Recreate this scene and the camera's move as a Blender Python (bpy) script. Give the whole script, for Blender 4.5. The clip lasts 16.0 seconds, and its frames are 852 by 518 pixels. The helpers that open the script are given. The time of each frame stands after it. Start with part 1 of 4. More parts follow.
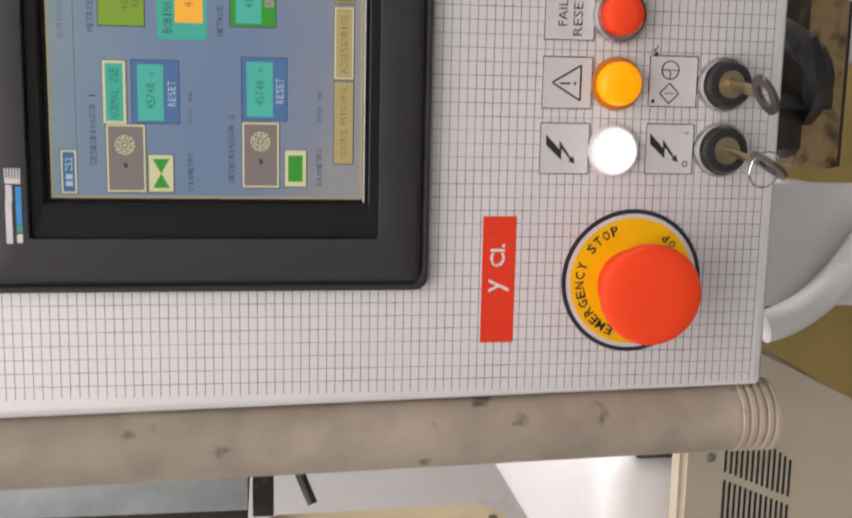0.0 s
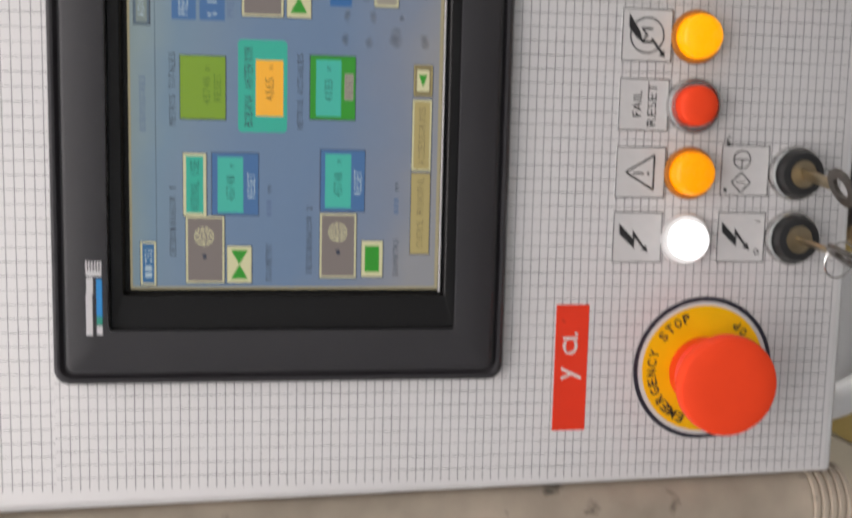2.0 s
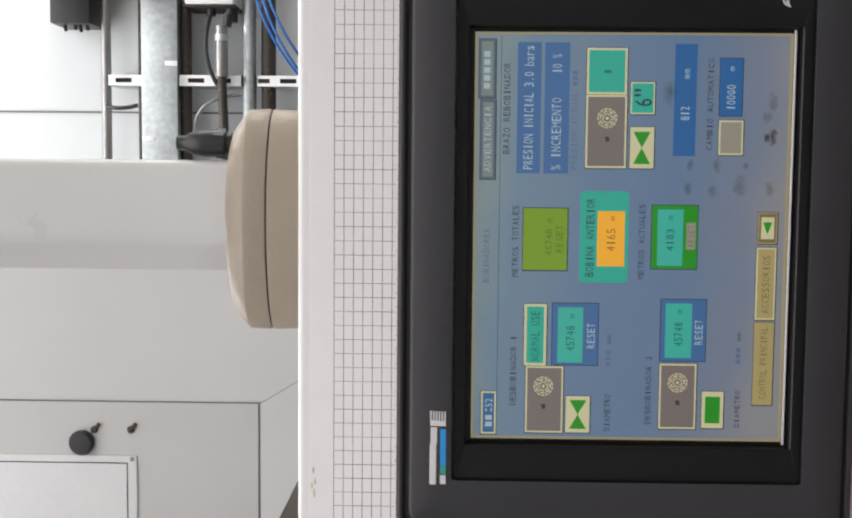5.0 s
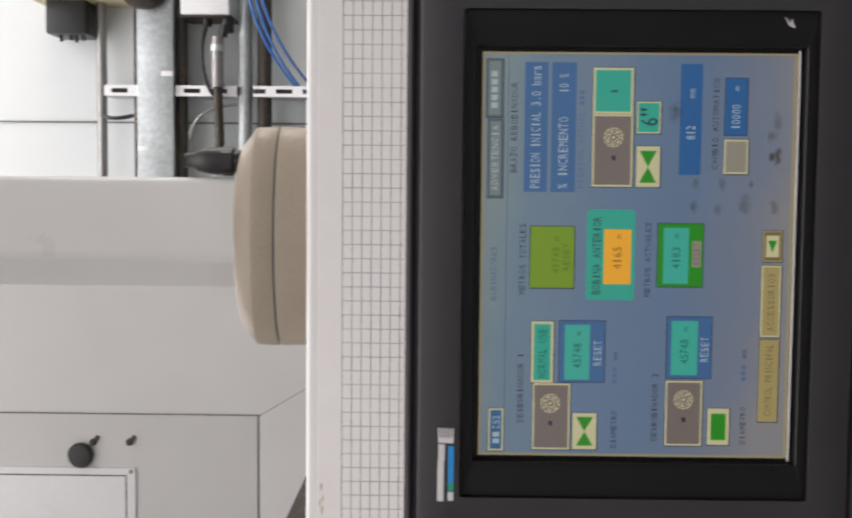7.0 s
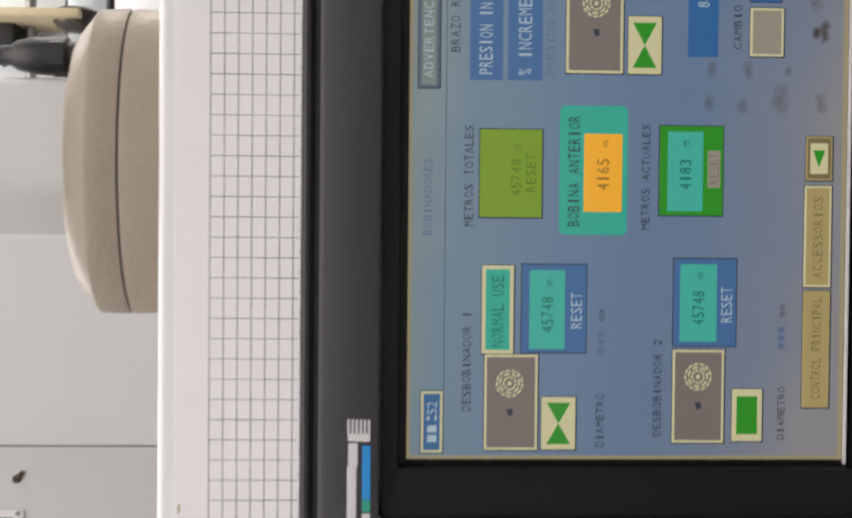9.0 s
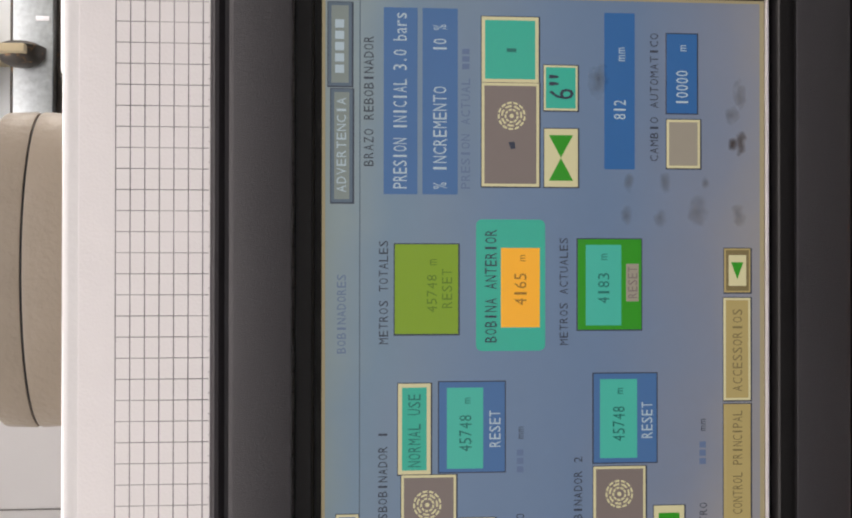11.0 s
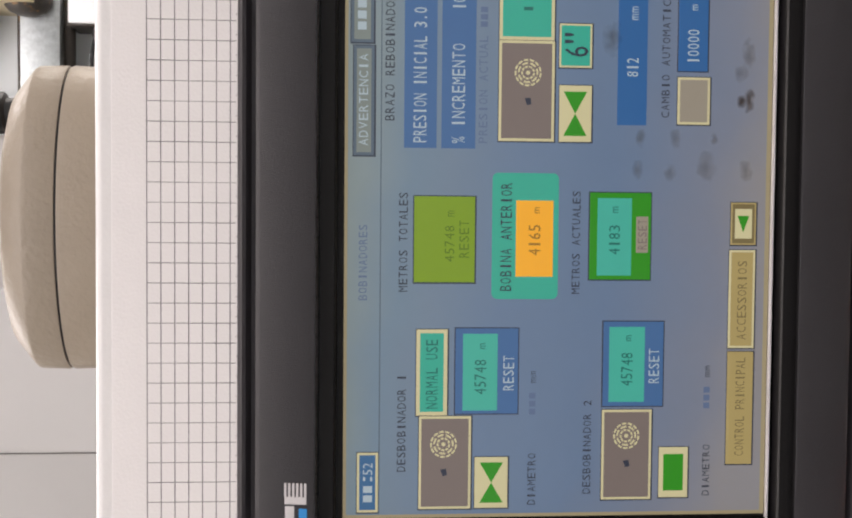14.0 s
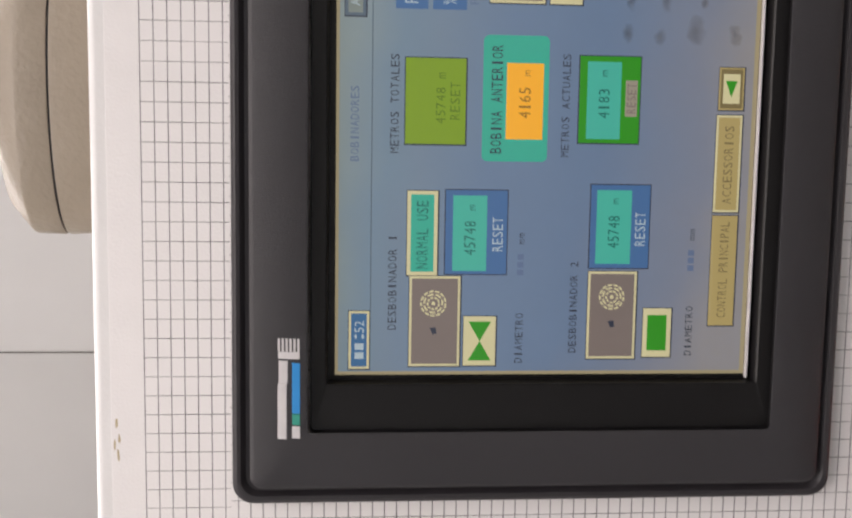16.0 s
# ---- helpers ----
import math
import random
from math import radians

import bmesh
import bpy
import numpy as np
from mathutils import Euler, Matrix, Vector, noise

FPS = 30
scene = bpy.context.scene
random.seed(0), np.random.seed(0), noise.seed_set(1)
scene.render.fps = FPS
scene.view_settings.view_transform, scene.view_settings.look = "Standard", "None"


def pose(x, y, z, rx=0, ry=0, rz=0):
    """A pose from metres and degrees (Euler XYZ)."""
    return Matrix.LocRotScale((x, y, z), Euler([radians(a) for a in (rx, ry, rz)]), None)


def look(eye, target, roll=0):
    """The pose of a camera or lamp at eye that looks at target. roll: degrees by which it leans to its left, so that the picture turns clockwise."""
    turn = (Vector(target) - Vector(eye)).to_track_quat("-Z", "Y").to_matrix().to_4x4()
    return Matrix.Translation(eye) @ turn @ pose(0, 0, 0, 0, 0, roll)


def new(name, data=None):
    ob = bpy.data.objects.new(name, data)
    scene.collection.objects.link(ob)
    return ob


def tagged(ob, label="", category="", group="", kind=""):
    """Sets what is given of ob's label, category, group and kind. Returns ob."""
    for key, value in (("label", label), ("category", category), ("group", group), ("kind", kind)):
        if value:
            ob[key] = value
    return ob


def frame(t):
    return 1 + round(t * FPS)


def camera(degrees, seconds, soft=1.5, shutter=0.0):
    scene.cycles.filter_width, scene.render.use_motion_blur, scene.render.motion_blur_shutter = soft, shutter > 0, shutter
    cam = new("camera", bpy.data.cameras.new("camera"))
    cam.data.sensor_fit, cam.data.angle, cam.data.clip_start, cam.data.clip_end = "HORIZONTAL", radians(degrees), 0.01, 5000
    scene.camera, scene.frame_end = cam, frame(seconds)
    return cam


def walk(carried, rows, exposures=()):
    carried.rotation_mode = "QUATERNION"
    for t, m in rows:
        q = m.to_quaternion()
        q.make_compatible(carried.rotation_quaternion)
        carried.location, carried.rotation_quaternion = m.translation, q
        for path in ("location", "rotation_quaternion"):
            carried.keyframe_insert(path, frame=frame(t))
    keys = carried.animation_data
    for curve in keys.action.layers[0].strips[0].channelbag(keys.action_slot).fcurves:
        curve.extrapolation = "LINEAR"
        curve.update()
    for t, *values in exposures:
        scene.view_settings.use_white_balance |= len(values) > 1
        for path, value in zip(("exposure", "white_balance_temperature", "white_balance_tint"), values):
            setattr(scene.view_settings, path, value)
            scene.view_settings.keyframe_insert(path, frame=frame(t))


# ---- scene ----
cam = camera(45.0, 16.0, soft=2.0, shutter=0.5)
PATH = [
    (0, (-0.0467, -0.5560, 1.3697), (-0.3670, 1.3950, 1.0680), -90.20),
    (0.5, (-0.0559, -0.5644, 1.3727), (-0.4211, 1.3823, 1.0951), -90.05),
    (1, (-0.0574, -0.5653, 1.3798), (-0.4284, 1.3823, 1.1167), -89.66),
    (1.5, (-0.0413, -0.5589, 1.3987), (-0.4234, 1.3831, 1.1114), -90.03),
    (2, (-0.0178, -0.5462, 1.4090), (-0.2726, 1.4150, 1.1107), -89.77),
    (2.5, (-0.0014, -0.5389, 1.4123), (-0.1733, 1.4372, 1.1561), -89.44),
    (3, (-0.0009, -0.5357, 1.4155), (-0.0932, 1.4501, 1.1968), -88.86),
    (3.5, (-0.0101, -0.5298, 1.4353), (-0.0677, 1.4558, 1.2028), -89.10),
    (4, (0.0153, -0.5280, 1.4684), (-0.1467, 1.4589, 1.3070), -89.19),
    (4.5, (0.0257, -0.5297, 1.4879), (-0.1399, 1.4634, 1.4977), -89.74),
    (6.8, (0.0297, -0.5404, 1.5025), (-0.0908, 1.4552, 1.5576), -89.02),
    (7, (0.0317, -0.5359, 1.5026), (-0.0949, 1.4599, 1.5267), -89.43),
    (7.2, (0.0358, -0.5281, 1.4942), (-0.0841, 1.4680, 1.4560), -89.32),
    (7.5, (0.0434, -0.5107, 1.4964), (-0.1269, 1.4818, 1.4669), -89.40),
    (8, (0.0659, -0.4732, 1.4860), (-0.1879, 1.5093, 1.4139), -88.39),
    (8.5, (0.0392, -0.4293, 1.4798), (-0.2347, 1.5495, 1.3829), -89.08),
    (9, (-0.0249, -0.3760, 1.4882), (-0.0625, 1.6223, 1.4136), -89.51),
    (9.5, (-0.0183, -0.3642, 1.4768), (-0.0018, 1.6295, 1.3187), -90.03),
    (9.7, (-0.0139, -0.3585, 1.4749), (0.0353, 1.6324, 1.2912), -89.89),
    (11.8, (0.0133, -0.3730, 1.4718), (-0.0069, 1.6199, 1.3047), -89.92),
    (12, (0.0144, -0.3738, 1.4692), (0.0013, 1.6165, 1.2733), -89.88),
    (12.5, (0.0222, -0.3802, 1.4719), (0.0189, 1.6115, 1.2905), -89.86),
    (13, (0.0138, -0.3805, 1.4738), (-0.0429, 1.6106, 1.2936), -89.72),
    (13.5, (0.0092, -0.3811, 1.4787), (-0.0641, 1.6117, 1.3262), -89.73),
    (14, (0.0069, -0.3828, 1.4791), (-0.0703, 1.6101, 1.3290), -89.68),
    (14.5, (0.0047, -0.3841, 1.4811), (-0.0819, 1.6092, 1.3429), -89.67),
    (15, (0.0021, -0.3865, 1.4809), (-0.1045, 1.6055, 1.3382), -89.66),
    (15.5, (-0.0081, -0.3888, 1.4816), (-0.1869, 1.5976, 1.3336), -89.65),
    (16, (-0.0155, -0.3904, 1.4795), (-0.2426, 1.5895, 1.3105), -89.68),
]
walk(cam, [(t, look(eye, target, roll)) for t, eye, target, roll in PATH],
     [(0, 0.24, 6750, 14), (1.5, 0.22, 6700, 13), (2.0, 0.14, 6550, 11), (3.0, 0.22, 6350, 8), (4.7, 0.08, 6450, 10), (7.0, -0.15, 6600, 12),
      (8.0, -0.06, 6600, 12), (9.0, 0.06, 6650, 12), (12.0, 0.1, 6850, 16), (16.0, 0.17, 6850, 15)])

# ---------------------------------------------------------------- light
world = bpy.data.worlds.new("sky")
scene.world = world
world.use_nodes = True
wn = world.node_tree.nodes
sky = wn.new("ShaderNodeTexSky")
sky.sky_type, sky.sun_disc = "NISHITA", False
sky.sun_elevation, sky.sun_rotation = radians(55), radians(200)
wn["Background"].inputs[1].default_value = 0.12
world.node_tree.links.new(sky.outputs[0], wn["Background"].inputs[0])


def lamp(name, place, target, sx, sy, watts, colour):
    d = bpy.data.lights.new(name, "AREA")
    d.shape, d.size, d.size_y, d.energy, d.color = "RECTANGLE", sx, sy, watts, colour
    ob = new(name, d)
    ob.matrix_world = look(place, target)
    return ob


# daylight: lamps in three added, unseen roof openings and in the high window behind
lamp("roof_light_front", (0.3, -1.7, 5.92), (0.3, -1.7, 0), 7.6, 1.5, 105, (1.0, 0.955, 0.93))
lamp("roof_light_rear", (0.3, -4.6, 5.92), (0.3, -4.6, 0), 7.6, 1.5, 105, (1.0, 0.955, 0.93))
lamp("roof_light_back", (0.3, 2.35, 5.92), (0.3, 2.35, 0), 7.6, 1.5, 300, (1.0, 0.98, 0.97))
lamp("window_daylight", (5.98, 2.0, 3.0), (0, 2.0, 3.0), 3.1, 2.7, 170, (1.0, 0.95, 0.86))
# an unseen light panel, added over the operator's place to brighten the upper sheet
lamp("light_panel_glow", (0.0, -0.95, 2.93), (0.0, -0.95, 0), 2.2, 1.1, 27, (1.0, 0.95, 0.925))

# ---------------------------------------------------------------- materials


def lin(r, g, b):
    f = lambda c: ((c / 255 + 0.055) / 1.055) ** 2.4 if c > 10 else c / 255 / 12.92
    return f(r), f(g), f(b), 1.0


def mat(name, colour, rough=0.5, metal=0.0, var=0.08, scale=60.0, bump=0.0, bscale=300.0, stain=None, coat=0.0, spec=0.5, island=False):
    """A surface with grain and large variation of its colour, worn roughness and fine relief."""
    m = bpy.data.materials.new(name)
    m.use_nodes = True
    n, l = m.node_tree.nodes, m.node_tree.links
    p = n["Principled BSDF"]
    p.inputs["Roughness"].default_value, p.inputs["Metallic"].default_value = rough, metal
    p.inputs["Coat Weight"].default_value, p.inputs["Coat Roughness"].default_value = coat, 0.12
    p.inputs["Specular IOR Level"].default_value = spec
    co = n.new("ShaderNodeTexCoord")
    a, b = n.new("ShaderNodeTexNoise"), n.new("ShaderNodeTexNoise")
    a.inputs["Scale"].default_value, b.inputs["Scale"].default_value = scale, scale / 9
    a.inputs["Detail"].default_value, b.inputs["Detail"].default_value = 6, 4
    add = n.new("ShaderNodeMath")
    add.operation = "ADD"
    for t in (a, b):
        l.new(co.outputs["Object"], t.inputs["Vector"])
    l.new(a.outputs[0], add.inputs[0]), l.new(b.outputs[0], add.inputs[1])
    rng = n.new("ShaderNodeMapRange")
    rng.inputs["From Min"].default_value, rng.inputs["From Max"].default_value = 0.6, 1.4
    rng.inputs["To Min"].default_value, rng.inputs["To Max"].default_value = 1 - var, 1 + var
    l.new(add.outputs[0], rng.inputs["Value"])
    mix = n.new("ShaderNodeMix")
    mix.data_type, mix.blend_type = "RGBA", "MULTIPLY"
    mix.inputs["Factor"].default_value = 1
    mix.inputs[6].default_value = colour if len(colour) == 4 else (*colour, 1)
    l.new(rng.outputs[0], mix.inputs[7])
    out = mix.outputs[2]
    if stain:
        c, s0, s1, sc = stain
        t = n.new("ShaderNodeTexNoise")
        t.inputs["Scale"].default_value, t.inputs["Detail"].default_value = sc, 8
        l.new(co.outputs["Object"], t.inputs["Vector"])
        r2 = n.new("ShaderNodeMapRange")
        r2.inputs["From Min"].default_value, r2.inputs["From Max"].default_value = s0, s1
        l.new(t.outputs[0], r2.inputs["Value"])
        m2 = n.new("ShaderNodeMix")
        m2.data_type = "RGBA"
        l.new(r2.outputs[0], m2.inputs["Factor"]), l.new(out, m2.inputs[6])
        m2.inputs[7].default_value = (*c, 1)
        out = m2.outputs[2]
    l.new(out, p.inputs["Base Color"])
    r3 = n.new("ShaderNodeMapRange")
    r3.inputs["From Min"].default_value, r3.inputs["From Max"].default_value = 0.6, 1.4
    r3.inputs["To Min"].default_value, r3.inputs["To Max"].default_value = rough * 0.85, min(1, rough * 1.2)
    l.new(add.outputs[0], r3.inputs["Value"]), l.new(r3.outputs[0], p.inputs["Roughness"])
    if bump:
        t = n.new("ShaderNodeTexNoise")
        t.inputs["Scale"].default_value = bscale
        l.new(co.outputs["Object"], t.inputs["Vector"])
        bp = n.new("ShaderNodeBump")
        bp.inputs["Strength"].default_value, bp.inputs["Distance"].default_value = bump, 0.001
        l.new(t.outputs[0], bp.inputs["Height"]), l.new(bp.outputs[0], p.inputs["Normal"])
    return m


def grid_print(name):
    """White matt printed sheet with a ruled grid of thin grey lines, about 5 by 7.3 mm, inside a plain margin."""
    m = mat(name, (0.72, 0.70, 0.70), 0.42, var=0.03, scale=90, bump=0.12, bscale=900)
    n, l = m.node_tree.nodes, m.node_tree.links
    p = n["Principled BSDF"]
    base = p.inputs["Base Color"].links[0].from_socket
    co = n.new("ShaderNodeTexCoord")
    sep = n.new("ShaderNodeSeparateXYZ")
    l.new(co.outputs["Object"], sep.inputs[0])

    def op(kind, a, b=None, c=None):
        q = n.new("ShaderNodeMath")
        q.operation = kind
        for i, v in enumerate((a, b, c)):
            if v is None:
                continue
            if isinstance(v, (int, float)):
                q.inputs[i].default_value = v
            else:
                l.new(v, q.inputs[i])
        return q.outputs[0]

    def line(axis, pitch, origin, half):
        d = op("PINGPONG", op("SUBTRACT", axis, origin), pitch / 2)
        return op("LESS_THAN", d, half)

    x, z = sep.outputs["X"], sep.outputs["Z"]
    nz = n.new("ShaderNodeTexNoise")
    nz.inputs["Scale"].default_value, nz.inputs["Detail"].default_value = 35, 5
    l.new(co.outputs["Object"], nz.inputs["Vector"])
    upper = op("GREATER_THAN", z, 0.1205)

    def two(axis, pa, oa, pb, ob, half):
        a, b = line(axis, pa, oa, half), line(axis, pb, ob, half)
        return op("MULTIPLY_ADD", upper, op("SUBTRACT", a, b), b)

    lz = op("MULTIPLY", two(z, 0.00502, 0.1527, 0.00472, -0.3118, 0.00021), op("MULTIPLY_ADD", nz.outputs[0], 0.7, 0.5))
    lx = op("MULTIPLY", two(x, 0.007385, 0.0049, 0.00738, -0.16244, 0.00018), op("MULTIPLY_ADD", nz.outputs[0], 1.6, -0.08))
    lines = op("MAXIMUM", lz, lx)
    inside = op("MULTIPLY", op("LESS_THAN", z, 0.1530), op("MULTIPLY", op("GREATER_THAN", z, -0.3121), op("GREATER_THAN", x, -0.2135)))
    fac = op("MINIMUM", op("MAXIMUM", op("MULTIPLY", lines, inside), 0), 0.92)
    mx = n.new("ShaderNodeMix")
    mx.data_type = "RGBA"
    l.new(fac, mx.inputs["Factor"]), l.new(base, mx.inputs[6])
    mx.inputs[7].default_value = (0.05, 0.05, 0.055, 1)
    l.new(mx.outputs[2], p.inputs["Base Color"])
    return m


DISPLAY = 0.575   # the display's light; its face has a clear touch film


def glow(name, rgb, strength=1.0, rough=0.35, base=0.3, spec=0.3):
    """Something that gives off its own light: a display field or a lit lens."""
    m = mat(name, tuple(c * base for c in lin(*rgb)[:3]), rough, var=0.05, scale=200, spec=spec, coat=0.9 if strength in (DISPLAY, DISPLAY * 1.15) else 0.0)
    p = m.node_tree.nodes["Principled BSDF"]
    p.inputs["Emission Color"].default_value, p.inputs["Emission Strength"].default_value = lin(*rgb), strength
    return m


def display_back(name):
    """The lit blue back of the display: paler at header and foot, with viewing tint and cloudy haze put into its
    colour.
    """
    m = glow(name, (100, 130, 175), DISPLAY)
    n, l = m.node_tree.nodes, m.node_tree.links
    p = n["Principled BSDF"]
    co, sep = n.new("ShaderNodeTexCoord"), n.new("ShaderNodeSeparateXYZ")
    l.new(co.outputs["Object"], sep.inputs[0])
    nz = n.new("ShaderNodeTexNoise")
    nz.inputs["Scale"].default_value, nz.inputs["Detail"].default_value = 14, 4
    l.new(co.outputs["Object"], nz.inputs["Vector"])
    sm = n.new("ShaderNodeMath")
    sm.operation = "MULTIPLY_ADD"
    sm.inputs[1].default_value = 0.05
    tilt = n.new("ShaderNodeMath")
    tilt.operation = "MULTIPLY_ADD"
    tilt.inputs[1].default_value = 0.13
    l.new(sep.outputs["X"], tilt.inputs[0]), l.new(sep.outputs["Z"], tilt.inputs[2])
    l.new(nz.outputs[0], sm.inputs[0]), l.new(tilt.outputs[0], sm.inputs[2])
    ramp = n.new("ShaderNodeValToRGB")
    rg = n.new("ShaderNodeMapRange")
    rg.inputs["From Min"].default_value, rg.inputs["From Max"].default_value = -0.055, 0.105
    l.new(sm.outputs[0], rg.inputs["Value"]), l.new(rg.outputs[0], ramp.inputs[0])
    e = ramp.color_ramp.elements
    e[0].position, e[0].color = 0.0, lin(150, 143, 132)
    e[1].position, e[1].color = 1.0, lin(140, 155, 148)
    for pos, c in ((0.14, (128, 131, 138)), (0.4, (104, 124, 147)), (0.6, (107, 128, 150)), (0.8, (119, 137, 148)), (0.88, (118, 140, 150))):
        k = e.new(pos)
        k.color = lin(*c)
    l.new(ramp.outputs[0], p.inputs["Emission Color"])
    return m


M = dict(
    grid=grid_print("grid_print"),
    white=mat("white_enamel", (0.76, 0.75, 0.75), 0.35, var=0.04, scale=40, bump=0.1, bscale=500, stain=((0.45, 0.42, 0.38), 0.68, 0.85, 30)),
    beige=mat("beige_enamel", (0.315, 0.265, 0.208), 0.38, var=0.06, scale=80, bump=0.35, bscale=420),
    tube=mat("worn_beige_paint", (0.40, 0.335, 0.265), 0.55, var=0.42, scale=24, bump=0.14, bscale=300, stain=((0.12, 0.10, 0.08), 0.625, 0.69, 34)),
    cream=mat("cream_paint", (0.52, 0.43, 0.27), 0.5, var=0.1, scale=30, stain=((0.3, 0.22, 0.12), 0.62, 0.8, 20)),
    vent=mat("ivory_plastic", (0.47, 0.41, 0.31), 0.5, var=0.06, scale=50),
    bezel=mat("charcoal_plastic", (0.0345, 0.0325, 0.0365), 0.42, var=0.07, scale=250, bump=0.25, bscale=2500),
    rim=mat("black_gloss_plastic", (0.030, 0.027, 0.031), 0.40, var=0.1, scale=120),
    inner=mat("black_satin_plastic", (0.008, 0.0075, 0.008), 0.35, var=0.12, scale=60, spec=0.3),
    red=mat("red_plastic", (1.0, 0.070, 0.016), 0.5, var=0.05, scale=120, spec=0.25),
    sign=mat("red_vinyl", (0.85, 0.04, 0.008), 0.45, var=0.06, scale=60, stain=((0.25, 0.02, 0.015), 0.72, 0.85, 60)),
    signtext=mat("worn_white_print", (0.75, 0.72, 0.7), 0.5, var=0.08, scale=200, stain=((0.62, 0.04, 0.02), 0.62, 0.72, 160)),
    yellow=mat("yellow_print", (0.95, 0.53, 0.002), 0.5, var=0.06, scale=60, spec=0.25),
    black=mat("black_plastic", (0.02, 0.02, 0.021), 0.4, var=0.15, scale=100),
    ink=mat("black_ink", (0.018, 0.018, 0.02), 0.5, var=0.1, scale=300),
    navy=mat("navy_print", (0.02, 0.02, 0.035), 0.4, var=0.1, scale=120),
    chrome=mat("worn_chrome", (0.62, 0.61, 0.60), 0.22, 1.0, var=0.1, scale=200),
    brass=mat("nickel_brass_key", (0.45, 0.37, 0.25), 0.3, 1.0, var=0.15, scale=300),
    plate=mat("satin_legend_plate", (0.64, 0.625, 0.62), 0.4, var=0.05, scale=150),
    teal=mat("teal_lens", (0.0, 0.14, 0.12), 0.28, var=0.08, scale=100, coat=0.4),
    paper=mat("white_paper", (0.88, 0.87, 0.88), 0.6, var=0.03, scale=100),
    faint=mat("faded_print", (0.62, 0.61, 0.63), 0.6, var=0.1, scale=200),
    wall=mat("pale_wall_panel", (0.68, 0.70, 0.70), 0.6, var=0.03, scale=4, bump=0.1, bscale=40),
    cab=mat("pale_grey_enamel", (0.66, 0.65, 0.64), 0.3, var=0.03, scale=12, bump=0.08, bscale=250),
    seam=mat("dark_joint", (0.20, 0.19, 0.18), 0.7, var=0.1),
    zinc=mat("galvanised_steel", (0.52, 0.55, 0.55), 0.42, 0.85, var=0.28, scale=45, bump=0.2, bscale=120),
    steel=mat("dull_steel_conduit", (0.30, 0.29, 0.28), 0.4, 0.8, var=0.2, scale=30),
    dark=mat("dark_oxidised_metal", (0.05, 0.042, 0.035), 0.5, 0.3, var=0.3, scale=50, stain=((0.25, 0.13, 0.04), 0.6, 0.75, 40)),
    rust=mat("grease_stained_paint", (0.38, 0.26, 0.12), 0.5, var=0.3, scale=60, stain=((0.06, 0.04, 0.02), 0.5, 0.7, 60)),
    blue=mat("blue_cable_sheath", (0.02, 0.14, 0.45), 0.4, var=0.1, scale=100),
    ground=mat("grey_concrete", (0.13, 0.125, 0.12), 0.7, var=0.15, scale=10, bump=0.3, bscale=90),
    concrete=mat("tan_painted_concrete", (0.36, 0.265, 0.09), 0.7, var=0.18, scale=14, bump=0.3, bscale=90, stain=((0.14, 0.10, 0.06), 0.6, 0.8, 6)),
    ceil=mat("corrugated_roof_paint", (0.6, 0.6, 0.6), 0.7, var=0.05, scale=5),
    lblue=mat("logo_blue", (0.01, 0.25, 0.62), 0.4, var=0.05), lgreen=mat("logo_green", (0.02, 0.30, 0.22), 0.4, var=0.05),
    lwhite=mat("logo_white", (0.62, 0.60, 0.61), 0.4, var=0.08, scale=300),
    amber=glow("lit_amber_lens", (255, 158, 0), 0.62, 0.25, 0.7),
    amberlit=glow("bright_amber_lens", (255, 168, 0), 0.8, 0.25, 0.6),
    whitelit=glow("lit_white_lens", (255, 255, 255), 1.6, 0.25, 0.8),
    greenlit=glow("lit_green_lens", (0, 185, 70), 0.55, 0.18, 0.5), greencore=glow("green_lamp_core", (120, 255, 205), 1.3, 0.2),
    s_back=display_back("display_blue"),
    s_edge=glow("display_edge_ivory", (160, 150, 118), DISPLAY), s_deep=glow("display_field_blue", (44, 100, 158), DISPLAY),
    s_mid=glow("display_button_blue", (66, 107, 156), DISPLAY), s_teal=glow("display_teal", (45, 172, 150), DISPLAY),
    s_teal2=glow("display_pale_teal", (62, 178, 160), DISPLAY), s_olive=glow("display_olive_green", (122, 158, 34), DISPLAY),
    s_green=glow("display_green", (38, 145, 28), DISPLAY), s_yellow=glow("display_yellow", (240, 172, 44), DISPLAY * 1.15),
    s_grey=glow("display_grey", (122, 112, 108), DISPLAY), s_lgrey=glow("display_light_grey", (152, 146, 132), DISPLAY), s_ivory=glow("display_ivory", (208, 203, 160), DISPLAY),
    s_tan=glow("display_tan", (172, 156, 102), DISPLAY), s_ink=glow("display_ink", (48, 56, 72), DISPLAY),
    s_fink=glow("display_faint_ink", (92, 112, 146), DISPLAY), s_tink=glow("display_teal_ink", (22, 108, 100), DISPLAY), s_wht=glow("display_white", (172, 192, 202), DISPLAY),
    s_head=glow("display_header_grey", (126, 138, 134), DISPLAY), s_time=glow("display_clock_blue", (52, 104, 150), DISPLAY), s_oink=glow("display_olive_ink", (88, 120, 24), DISPLAY),
    s_yink=glow("display_ochre_ink", (150, 108, 34), DISPLAY), s_kink=glow("display_tan_ink", (120, 108, 72), DISPLAY), s_line=glow("display_line", (86, 104, 120), DISPLAY),
)


